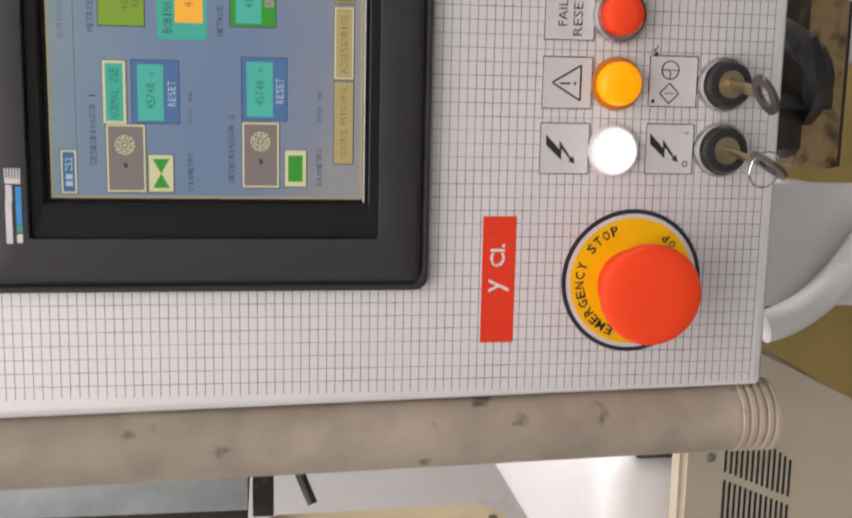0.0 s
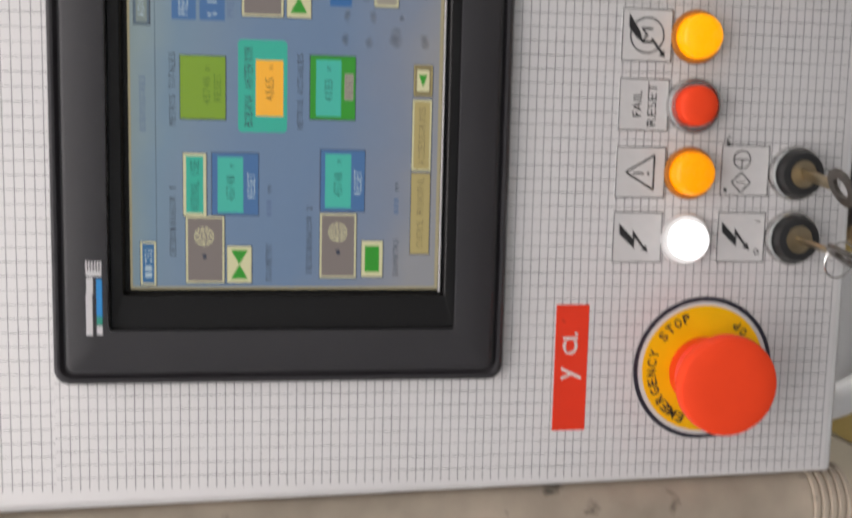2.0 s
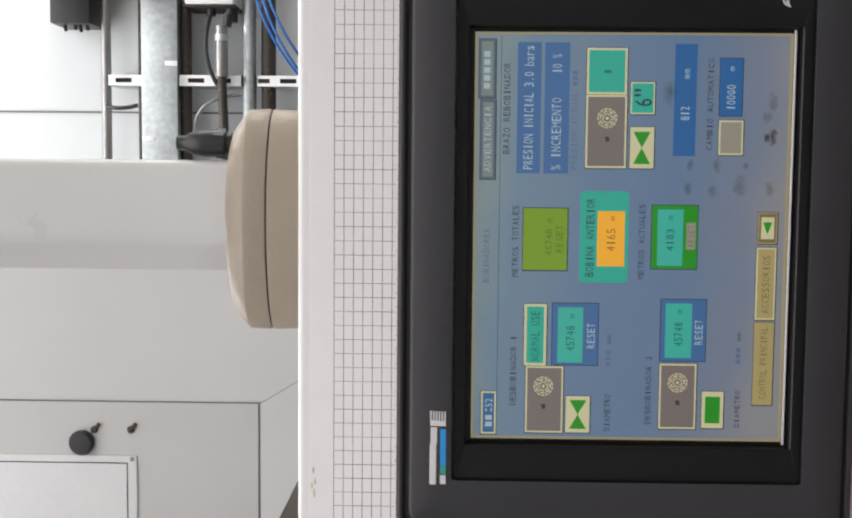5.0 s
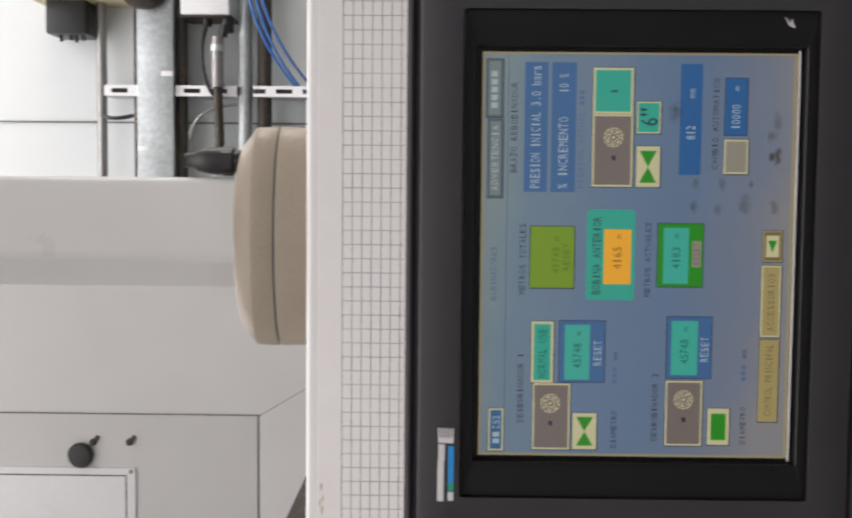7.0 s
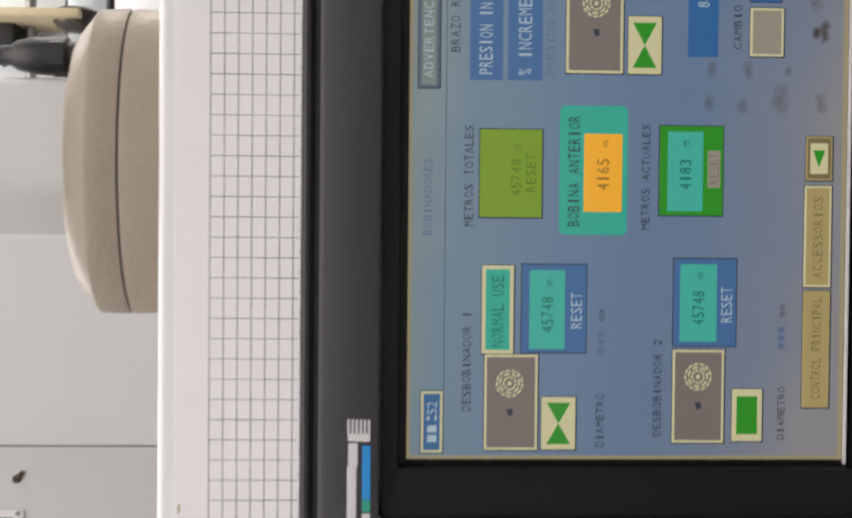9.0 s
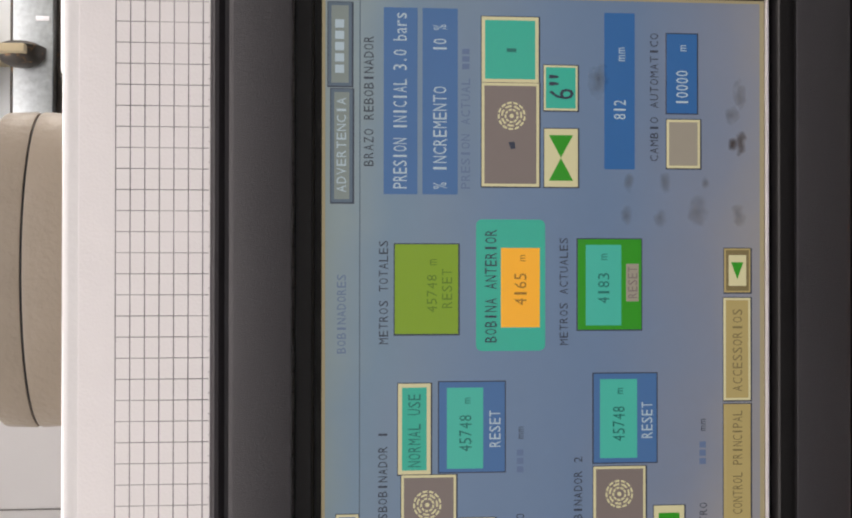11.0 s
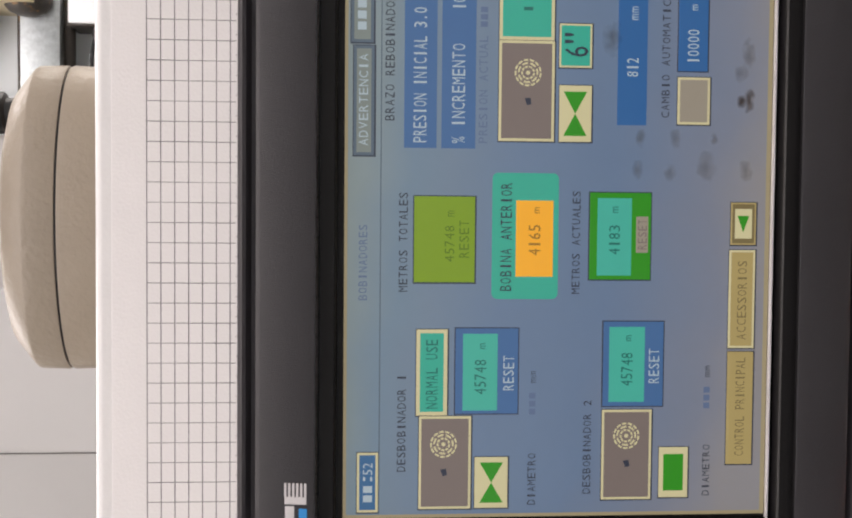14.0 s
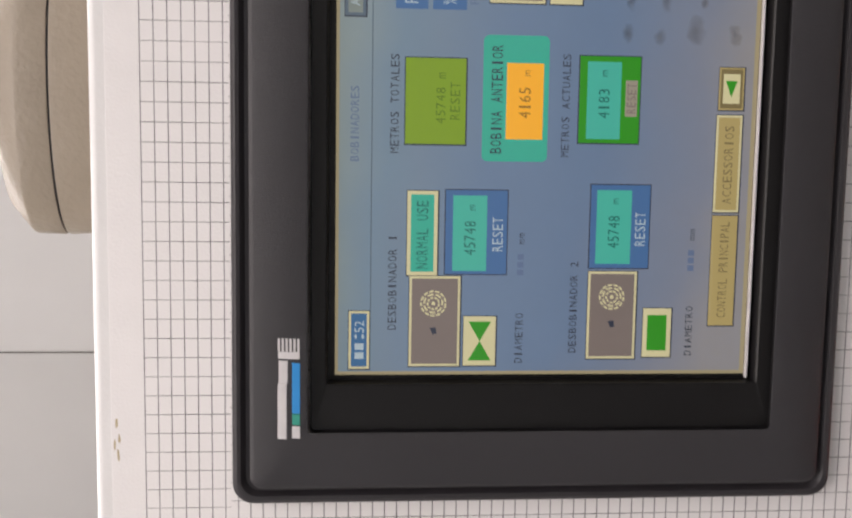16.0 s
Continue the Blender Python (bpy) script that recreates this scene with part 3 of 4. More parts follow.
def vent_box():
    t = thing("ventilated_cover", (-0.45, 0.42, 0.5), "ivory machine cover with slanted groups of ventilation slots", "cover")
    b = bmesh.new()
    pts = [(-0.80, 0.985), (-0.368, 0.985), (-0.30, 0.965), (-0.262, 0.912), (-0.335, 0.79), (-0.34, -0.463), (-0.80, -0.463)]
    f, g = [[b.verts.new((x, y, z)) for x, z in pts] for y in (0.35, 0.375)]
    b.faces.new(f), b.faces.new(g)
    for i in range(len(pts)):
        j = (i + 1) % len(pts)
        b.faces.new((f[i], f[j], g[j], g[i]))
    bmesh.ops.bevel(b, geom=[e for e in b.edges if all(abs(v.co.y - 0.35) < 1e-6 for v in e.verts)], offset=0.006, segments=3, affect="EDGES")
    part("shell", b, M["vent"], t)
    z = 0.940
    i = 0
    while z > 0.868:
        top = -0.362 - max(0, i - 7) * 0.004
        part("slot", box(-0.392 - i * 0.0024, top, 0.3492, 0.3505, z - 0.0024, z), M["ink"], t)
        part("slot", box(-0.47, -0.401 - i * 0.0024, 0.3492, 0.3505, z - 0.0024, z), M["ink"], t)
        z -= 0.0058
        i += 1
    part("screw", turned([(0.005, 0), (0.004, 0.002), (0.0, 0.003)], 12, at=(-0.377, 0.35, 0.955)), M["steel"], t)


vent_box()

t = thing("metal_channel", (-0.45, 0.4, 1.45), "galvanised steel channel with a dark edge", "channel")
part("web", box(-0.409, -0.36, 0.34, 0.346, 1.412, 1.80, 0.001), M["zinc"], t)
part("flange", box(-0.419, -0.409, 0.34, 1.33, 1.412, 1.80, 0.001), M["dark"], t, "dark flange")
t = thing("cream_case", (-0.45, 0.45, 1.15), "cream painted steel case with rounded corners", "case")
b = bmesh.new()
pts = [(-0.60, 1.40), (-0.446, 1.40), (-0.440, 1.385), (-0.437, 1.18), (-0.446, 1.155), (-0.48, 1.13), (-0.60, 1.12)]
f, g = [[b.verts.new((x, y, z)) for x, z in pts] for y in (0.345, 0.40)]
b.faces.new(f), b.faces.new(g)
for i in range(len(pts)):
    j = (i + 1) % len(pts)
    b.faces.new((f[i], f[j], g[j], g[i]))
bmesh.ops.bevel(b, geom=[e for e in b.edges if all(abs(v.co.y - 0.345) < 1e-6 for v in e.verts)], offset=0.004, segments=2, affect="EDGES")
part("body", b, M["cream"], t)
part("post", box(-0.585, -0.51, 0.35, 0.395, -0.463, 1.121, 0.003), M["cream"], t)
part("latch", box(-0.444, -0.436, 0.35, 0.37, 1.168, 1.176, 0.001), M["dark"], t)
t = thing("support_bracket", (-0.4, 0.4, 1.38), "brown steel support bracket with a black rod", "bracket")
part("plate", box(-0.425, -0.36, 0.36, 1.33, 1.388, 1.408, 0.002), M["dark"], t)
part("rod", tube([(-0.36, 0.36, 1.372), (-0.405, 0.34, 1.352)], 0.005, 10), M["black"], t)
t = thing("white_tank", (-0.45, 0.5, 1.0), "white plastic tank with a dark lid edge", "tank")
part("body", box(-0.62, -0.392, 0.40, 1.33, 0.935, 1.040, 0.030, 6), M["paper"], t)
part("lid", box(-0.393, -0.379, 0.395, 0.62, 0.948, 1.014, 0.002), M["dark"], t)


def support_arm():
    t = thing("bent_bracket", (-0.15, 0.3, 0.9), "white painted bent steel bracket with chipped paint", "bracket")
    part("bend", tube(arc_points((-0.236, 0.32, 0.925), (-0.220, 0.32, 0.850), (-0.10, 0.32, 0.80), 18), 0.016, 18), M["white"], t)
    part("stay", box(-0.16, -0.11, 0.35, 1.08, 0.80, 0.83, 0.003), M["white"], t)
    part("gusset", box(-0.222, -0.10, 0.345, 0.357, 0.80, 0.96, 0.004), M["white"], t, "pale steel gusset plate")


support_arm()
t = thing("drive_motor", (-0.02, 0.42, 0.9), "black greasy drive unit with rust-coloured stains", "motor")
part("body", turned([(0.0, 0.0), (0.04, 0.0), (0.052, 0.01), (0.052, 0.16), (0.046, 0.18)], 28, "X", (-0.08, 0.43, 0.90)), M["dark"], t)
part("flange", turned([(0.066, 0), (0.066, 0.016), (0.05, 0.016)], 28, "X", (-0.03, 0.43, 0.885)), M["black"], t)
part("base_plate", box(-0.09, 0.08, 0.42, 1.10, 0.80, 0.815, 0.003), M["dark"], t)
part("foot", box(-0.09, 0.08, 0.40, 0.50, 0.815, 0.862, 0.004), M["rust"], t, "grease-stained foot plate")
cable("cable", arc_points((0.06, 0.42, 0.94), (0.03, 0.22, 0.90), (-0.04, 0.42, 0.85), 14), 0.014, M["black"], "thick black cable under the panel")
t = thing("steel_rail", (0.2, 0.45, 0.9), "pale painted rail with a dark joint line", "rail")
part("bar", box(0.02, 0.6, 0.5, 0.56, -0.463, 0.96, 0.004), M["white"], t)
part("edge", box(0.02, 0.6, 0.494, 0.501, 0.898, 0.906), M["ink"], t)


# these stand close behind the panel's face
draw_in(before, 0.737, (-0.118, -0.487, 1.308))

# ---------------------------------------------------------------- the control panel
panel = thing("control_panel", (0, 0.06, Z0 - 0.316), "white enamelled pendant control box covered with a ruled sheet", "control panel")


def skew(b):
    """The box's left flank stands a little out of plumb: 11 mm over its height."""
    for v in b.verts:
        if v.co.x < -0.15:
            v.co.x -= (v.co.z - Z0 + 0.320) * 0.022
    return b


case = part("case", skew(loft([(218, 246, 3.5, -125), (218, 246, 3.5, -4), (217.5, 245.5, 3.2, -2.0), (216.2, 244.2, 2.6, -0.7), (214.8, 242.8, 2.0, -0.2)], 3, -74, True, True)), M["white"], panel)
sheet = part("front_sheet", bmesh.new(), M["grid"], panel, "white printed sheet with a fine ruled grid")
b = skew(loft([(214.6, 240.6, 2, -0.2), (214.6, 240.6, 2, 0.0), (214.4, 240.4, 2, 0.15)], 3, -75.2, False, True))
b.transform(Matrix.Translation((0, 0, Z0)).inverted())
sheet.data = mesh_of("front_sheet", b, M["grid"])
sheet.parent = panel
sheet.matrix_world = Matrix.Translation((0, 0, Z0))

post = thing("hanger_tube", (-0.24, 0.02, Z0 - 0.318), "worn beige painted tube with a threaded collar, beside the panel", "tube")
TX, TY, TR = -0.2435, 0.012, 0.0212
part("pipe", tube([(TX - 0.0053, TY, Z0 + 0.24), (TX, TY, Z0), (TX + 0.0067, TY, Z0 - 0.305)], TR, 32), M["tube"], post)
prof = [(TR - 0.003, 0)]
for i in range(5):
    prof += [(TR + 0.0008, 0.001 + i * 0.0052), (TR + 0.0008, 0.0035 + i * 0.0052), (TR - 0.0008, 0.0042 + i * 0.0052), (TR - 0.0008, 0.0052 + i * 0.0052)]
part("collar", turned(prof, 36, "Z", (TX + 0.0070, TY, Z0 - 0.331)), M["tube"], post, "ribbed collar at the lower end")
part("clamp", box(TX, -0.2190, TY + 0.004, TY + 0.03, Z0 + 0.12, Z0 + 0.15, 0.003), M["beige"], post)


HX, HY, HZ = 0.0062, 0.0560, Z0 + 0.172


def swivel_head():
    t = thing("swivel_head", (HX, HY, HZ), "beige cast swivel head with dark joint on the panel", "swivel head")
    s = Matrix.Translation((HX, HY, 0)) @ Matrix.Diagonal((1, 0.46, 1, 1))
    low = turned([(0.0610, 0), (0.0622, 0.002), (0.0630, 0.0200), (0.0625, 0.0209)], 72, "Z", (0, 0, HZ))
    up = turned([(0.0625, 0.0219), (0.0630, 0.0228), (0.0626, 0.0338), (0.0618, 0.0350), (0.0522, 0.0425), (0.0506, 0.0433), (0.0440, 0.0450), (0.0340, 0.0464), (0.0200, 0.0474), (0.0, 0.0478)], 72, "Z", (0, 0, HZ))
    gap = turned([(0.0614, 0.0200), (0.0614, 0.0230)], 72, "Z", (0, 0, HZ))
    for b in (low, up, gap):
        b.transform(s)
    part("lower_shell", low, M["beige"], t)
    part("upper_shell", up, M["beige"], t)
    part("joint", gap, M["ink"], t, "dark joint line")


swivel_head()


def suspension_tube():
    """A square tube, turned a little, that carries the panel from the roof."""
    t = thing("suspension_tube", (0.005, 0.062, HZ + 0.04), "pale grey enamelled square tube that carries the panel", "tube")
    b = bmesh.new()
    plan = [(-0.0056, 0.0322), (0.0420, 0.0478), (0.0250, 0.0890), (-0.0268, 0.0740)]
    lo, hi = [[b.verts.new((x, y, z)) for x, y in plan] for z in (HZ + 0.040, 6.0)]
    b.faces.new(lo), b.faces.new(hi)
    sides = []
    for i in range(4):
        j = (i + 1) % 4
        b.faces.new((lo[i], lo[j], hi[j], hi[i]))
        sides.append(b.edges.get((lo[i], hi[i])))
    bmesh.ops.bevel(b, geom=sides, offset=0.007, segments=5, affect="EDGES", profile=0.5)
    part("profile", b, M["cab"], t)
    part("roof_plate", box(-0.09, 0.10, -0.03, 0.16, 5.985, 5.998, 0.002), M["steel"], t)


suspension_tube()
g = thing("cable_gland", (0.0495, HY, HZ + 0.046), "black ribbed cable gland standing on the swivel head", "cable gland")
gz = HZ + 0.0445
part("body", turned([(0.0062, 0), (0.0062, 0.003), (0.0078, 0.004), (0.0080, 0.013), (0.0076, 0.018), (0.0062, 0.0245), (0.0042, 0.0275), (0.0042, 0.0320)], 24, "Z", (0.0495, HY, gz)), M["black"], g)
part("nut", turned([(0.0086, 0), (0.0086, 0.0055)], 6, "Z", (0.0495, HY, gz + 0.0045)), M["black"], g)

rs = random.Random(11)
for cx, cz in ((-124.0, 163.4), (-130.0, 162.6), (-136.5, 163.0), (-132.5, 164.2)):
    pts = [(cx + rs.uniform(1.2, 2.6) * math.cos(a), cz + rs.uniform(0.3, 0.7) * math.sin(a)) for a in (2 * math.pi * k / 9 for k in range(9))]
    part("paint_chip", flat_poly(pts, 0.12, 0.19), M["cream"], panel, "brown chip in the white paint")

# ---------------------------------------------------------------- the operator terminal
hmi = thing("operator_terminal", (0, 0, Z0), "charcoal touch-screen operator terminal with a lit blue display", "touch screen")
CZ = 1.3   # the bezel sits a little higher than the display
part("gasket_rim", loft([(154.6, 118.2, 8, 0.15), (154.6, 118.2, 8, 4.6), (154.0, 117.6, 7.6, 5.8), (152.8, 116.4, 7, 6.5), (151.4, 115.0, 6.5, 6.3), (150.4, 114.0, 6, 5.2), (149.6, 113.2, 5.6, 4.2), (147.9, 111.5, 5, 4.0)], 0, CZ), M["rim"], hmi, "glossy black rim")
part("bezel", loft([(147.9, 111.5, 5, 3.8), (147.7, 111.3, 5, 8.2), (146.9, 110.5, 4.6, 8.9), (145.8, 109.4, 4, 9.2), (126.0, 90.4, 2.4, 12.4), (125.0, 89.5, 2, 12.1)], 0, CZ), M["bezel"], hmi)
part("screen_surround", loft([(125.0, 89.5, 2, 12.1), (124.7, 89.2, 2, 8.9), (107.9, 84.0, 1, 8.7), (107.2, 83.4, 0.8, 8.2), (106.9, 82.9, 0.6, 2.2)], 0, CZ - 0.9), M["inner"], hmi, "flat black surround")
part("backing", plate(-108, 108, -84, 84, 1.4, 2.0, 0.2), M["inner"], hmi)


def tilt_up(b):
    """Lays a flat mark on the sloped upper rail of the bezel."""
    for v in b.verts:
        v.co.y -= (9.2 + (110.7 - (v.co.z - Z0) / MM) * 3.2 / 19.4) * MM
    return b


# pale strip: the lower lip's highlight, put in as colour
part("glass_edge", plate(-106.4, 106.4, -81.3, -80.5, 2.4, 4.4, 0.3), M["lwhite"], hmi, "pale strip painted as the highlight on the lower lip")
# maker's mark as plain shapes
logo = [("lwhite", -127.5, -106, 98.6, 102.0), ("lwhite", -106, -97.4, 98.2, 101.6), ("lblue", -117.5, -98.2, 93.6, 96.6), ("lgreen", -121.8, -117.6, 93.6, 96.6), ("lwhite", -127.0, -122.3, 93.6, 96.6), ("lwhite", -96.8, -94.0, 93.8, 101.8)]
logo += [("lwhite", -94.0, -89.0, 93.8 + i * 1.45, 94.7 + i * 1.45) for i in range(6)]
for k, x0, x1, z0, z1 in logo:
    part("logo_bar", tilt_up(plate(x0, x1, z0, z1, -0.6, 0.25, 0.2)), M[k], hmi)

SC = part("display", plate(-104.8, 104.8, -80.2, 80.8, 2.0, 3.0, 0.1), M["s_edge"], hmi, "lit colour display with control fields")


def field(name, x0, x1, z0, z1, key, lift, parent=None, label=""):
    return part(name, plate(x0, x1, z0, z1, 3.0 + lift - 0.08, 3.0 + lift, 0.12), M[key], parent or SC, label, smooth=False)


def write(s, x0, x1, z0, z1, key, lift=0.45):
    """Writing in cells of one width, as the display's own character set has it."""
    bm, w = None, (x1 - x0) / len(s)
    for i, ch in enumerate(s):
        if ch == " ":
            continue
        a, b = x0 + (i + 0.1) * w, x0 + (i + 0.88) * w
        if ch in "I1l":
            a, b = a + 0.25 * w, b - 0.25 * w
        h = z1 - z0
        lo, hi = (z0, z0 + 0.22 * h) if ch == "." else (z0 + 0.62 * h, z1) if ch == '"' else (z0, z0 + 0.72 * h) if ch in "amrs" else (z0, z1)
        if ch == ".":
            a, b = a + 0.28 * w, b - 0.28 * w
        bm = letters(ch, a, b, lo, hi, 3.0 + lift, bm=bm)
    return part("writing", bm, M[key], SC, smooth=False)


field("backdrop", -103.4, 103.6, -78.4, 79.6, "s_back", 0.08)
field("header_rule", -103, 103, 67.2, 67.6, "s_line", 0.16)


def button(x0, x1, z0, z1, frame_key, key, e=1.0):
    """A raised key of the display: a light frame, a dark lower edge and its face."""
    field("key_shadow", x0 - 0.5, x1 + 0.3, z0 - 0.6, z1 + 0.3, "s_ink", 0.14)
    field("key_frame", x0, x1, z0, z1, frame_key, 0.2)
    return field("key_face", x0 + e, x1 - e, z0 + e, z1 - e, key, 0.28)


def dark_bars(x0, x1, z0, z1, key, n=5):
    w = (x1 - x0) / n
    for i in range(n):
        field("writing_bar", x0 + i * w, x0 + i * w + w * 0.72, z0, z1, key, 0.36)


# header
button(-102.4, -80, 67.8, 75.6, "s_ivory", "s_time", 0.9)
dark_bars(-98.5, -91.5, 69.9, 73.3, "s_wht", 2)
write(":52", -91, -83.5, 69.8, 73.4, "s_wht")
button(30.2, 70.3, 70.0, 77.6, "s_line", "s_head", 1.1)
write("ADVERTENCIA", 33.5, 67.5, 72.3, 75.6, "s_wht")
button(71.4, 101, 70.3, 78.6, "s_line", "s_head", 1.1)
dark_bars(76, 96, 73, 76.2, "s_wht")
write("BOBINADORES", -23.4, 5.0, 72.3, 75.4, "s_fink")

# rewinding arm
write("BRAZO REBOBINADOR", 42.8, 89.5, 62.6, 66.0, "s_ink")
field("field", 33.2, 99.6, 47.0, 59.0, "s_mid", 0.2)
field("field", 33.2, 99.6, 32.6, 45.2, "s_mid", 0.2)
write("PRESION INICIAL 3.0 bars", 35.0, 98.0, 50.8, 55.6, "s_wht")
write("% INCREMENTO", 34.8, 72.0, 36.6, 41.4, "s_wht")
write("10 %", 84.0, 94.0, 36.6, 41.4, "s_wht")
write("PRESION ACTUAL", 35.0, 75.0, 28.2, 31.4, "s_fink")
dark_bars(78.0, 86.0, 28.4, 31.0, "s_fink", 3)
button(73.5, 97.0, 3.4, 24.0, "s_ivory", "s_teal", 1.2)
button(36.2, 57.1, -10.9, 1.3, "s_ivory", "s_ivory", 0.7)
dark_bars(84.4, 86.2, 11.5, 15.0, "s_tink", 1)
button(36.2, 73.3, 3.2, 24.0, "s_ivory", "s_grey", 1.0)
button(63.7, 79.9, -10.8, 1.5, "s_ivory", "s_teal", 0.7)
write('6"', 67.2, 77.0, -9.4, -0.4, "s_ink")
field("field", 42.7, 99.2, -31.8, -20.6, "s_deep", 0.2)
write("812", 60.5, 68.0, -28.4, -24.0, "s_wht")
write("mm", 81.5, 87.0, -28.2, -24.8, "s_wht")
write("CAMBIO AUTOMATICO", 45.4, 92.4, -40.4, -37.4, "s_ink")
field("key_shadow", 62.8, 92.4, -55.4, -43.2, "s_ink", 0.14)
field("field", 63.2, 92.0, -54.9, -43.6, "s_deep", 0.2)
write("10000", 66.0, 79.0, -51.5, -47.0, "s_wht")
write("m", 85.5, 88.3, -50.8, -47.8, "s_wht")
button(43.3, 60.9, -56.0, -43.6, "s_ivory", "s_lgrey", 0.9)

# metre counters
write("METROS TOTALES", -20.2, 17.0, 57.4, 60.6, "s_ink")
field("key_shadow", -17.0, 15.8, 31.8, 55.4, "s_ink", 0.14)
field("field", -16.4, 15.4, 32.4, 55.0, "s_olive", 0.2)
write("45748 m", -9.0, 10.5, 40.0, 43.6, "s_oink", 0.34)
write("RESET", -7.5, 7.0, 34.6, 38.2, "s_oink", 0.34)
part("field", plate(-22.6, 24.4, 1.0, 26.0, 3.1, 3.2, 2.2), M["s_teal"], SC, smooth=False)
write("BOBINA ANTERIOR", -19.8, 21.0, 18.6, 22.8, "s_ink")
field("field", -14.2, 14.2, 3.0, 17.0, "s_yellow", 0.28)
write("4165", -6.5, 5.5, 7.8, 12.2, "s_yink")
write("m", 9.2, 12.0, 8.2, 10.8, "s_yink")
write("METROS ACTUALES", -20.8, 18.2, -7.2, -4.2, "s_ink")
field("key_shadow", -15.6, 17.8, -34.6, -10.4, "s_ink", 0.14)
field("field", -15.1, 17.4, -34.2, -10.9, "s_green", 0.2)
field("field", -13.6, 15.4, -26.8, -13.8, "s_teal2", 0.28)
write("4183", -6.0, 5.6, -22.4, -18.2, "s_tink")
write("m", 9.6, 12.6, -21.6, -18.6, "s_tink")
field("field", -5.0, 8.6, -33.2, -28.6, "s_lgrey", 0.26)
write("RESET", -4.0, 7.8, -32.6, -29.2, "s_grey")

# unwinders
write("DESBOBINADOR 1", -87.4, -50.6, 57.6, 60.8, "s_ink")
button(-66.2, -34.0, 42.2, 53.8, "s_ivory", "s_teal", 1.4)
write("NORMAL USE", -63.8, -37.5, 45.8, 50.2, "s_tink")
field("key_shadow", -66.0, -33.2, 15.2, 39.6, "s_ink", 0.14)
field("field", -65.6, -33.6, 15.6, 39.2, "s_mid", 0.2)
field("field", -64.4, -35.6, 23.4, 36.4, "s_teal2", 0.28)
write("45748", -58.5, -45.0, 27.6, 32.0, "s_tink")
write("m", -41.5, -38.8, 28.0, 30.8, "s_tink")
write("RESET", -57.0, -43.5, 17.2, 21.2, "s_wht")
button(-101.4, -66.5, 33.1, 52.6, "s_ivory", "s_grey", 0.9)
button(-101.2, -82.0, 19.1, 31.6, "s_ivory", "s_ivory", 0.7)
write("DIAMETRO", -100.4, -80.4, 8.6, 11.6, "s_ink")
write("mm", -54.2, -49.4, 8.8, 11.4, "s_ink")
dark_bars(-66.0, -57.0, 8.9, 11.3, "s_fink", 3)
write("DESBOBINADOR 2", -96.4, -60.4, -12.4, -9.4, "s_ink")
field("key_shadow", -63.4, -30.6, -40.2, -16.2, "s_ink", 0.14)
field("field", -63.0, -31.0, -39.8, -16.7, "s_mid", 0.2)
field("field", -61.4, -33.0, -32.6, -19.0, "s_teal2", 0.28)
write("45748", -55.5, -42.5, -28.0, -23.6, "s_tink")
write("m", -38.6, -35.8, -27.4, -24.6, "s_tink")
write("RESET", -54.5, -41.0, -38.2, -34.2, "s_wht")
button(-98.6, -64.4, -35.7, -16.6, "s_ivory", "s_grey", 0.9)
button(-98.0, -78.8, -50.0, -38.8, "s_ivory", "s_ivory", 0.7)
field("field", -95.4, -81.4, -48.2, -40.5, "s_green", 0.4)
write("DIAMETRO", -97.6, -77.6, -58.4, -55.6, "s_ink")
write("mm", -52.2, -47.4, -58.0, -55.4, "s_ink")
dark_bars(-64.0, -55.0, -58.0, -55.6, "s_fink", 3)

# foot keys
button(-85.5, -42.4, -74.8, -64.7, "s_tan", "s_tan", 0.6)
write("CONTROL PRINCIPAL", -82.5, -44.5, -71.6, -68.0, "s_kink")
button(-41.0, -3.8, -74.8, -64.7, "s_ivory", "s_tan", 0.8)
write("ACCESSORIOS", -38.0, -7.5, -71.6, -68.0, "s_kink")
button(-1.8, 14.2, -74.8, -65.0, "s_tan", "s_kink", 0.6)
field("key_face", 0.6, 11.8, -73.2, -66.6, "s_ivory", 0.32)
part("arrow", flat_poly([(9.2, -67.5), (9.2, -72.1), (3.0, -69.8)], 3.36, 3.42), M["s_green"], SC, smooth=False)


def hourglass(cx, cz, w, h):
    """Two green triangles that meet at their points."""
    part("triangle", flat_poly([(cx - w, cz + h), (cx - w, cz - h), (cx, cz)], 3.34, 3.4), M["s_green"], SC, smooth=False)
    part("triangle", flat_poly([(cx + w, cz + h), (cx + w, cz - h), (cx, cz)], 3.34, 3.4), M["s_green"], SC, smooth=False)


hourglass(-91.6, 25.3, 7.6, 4.4)
hourglass(46.6, -4.7, 8.2, 4.4)


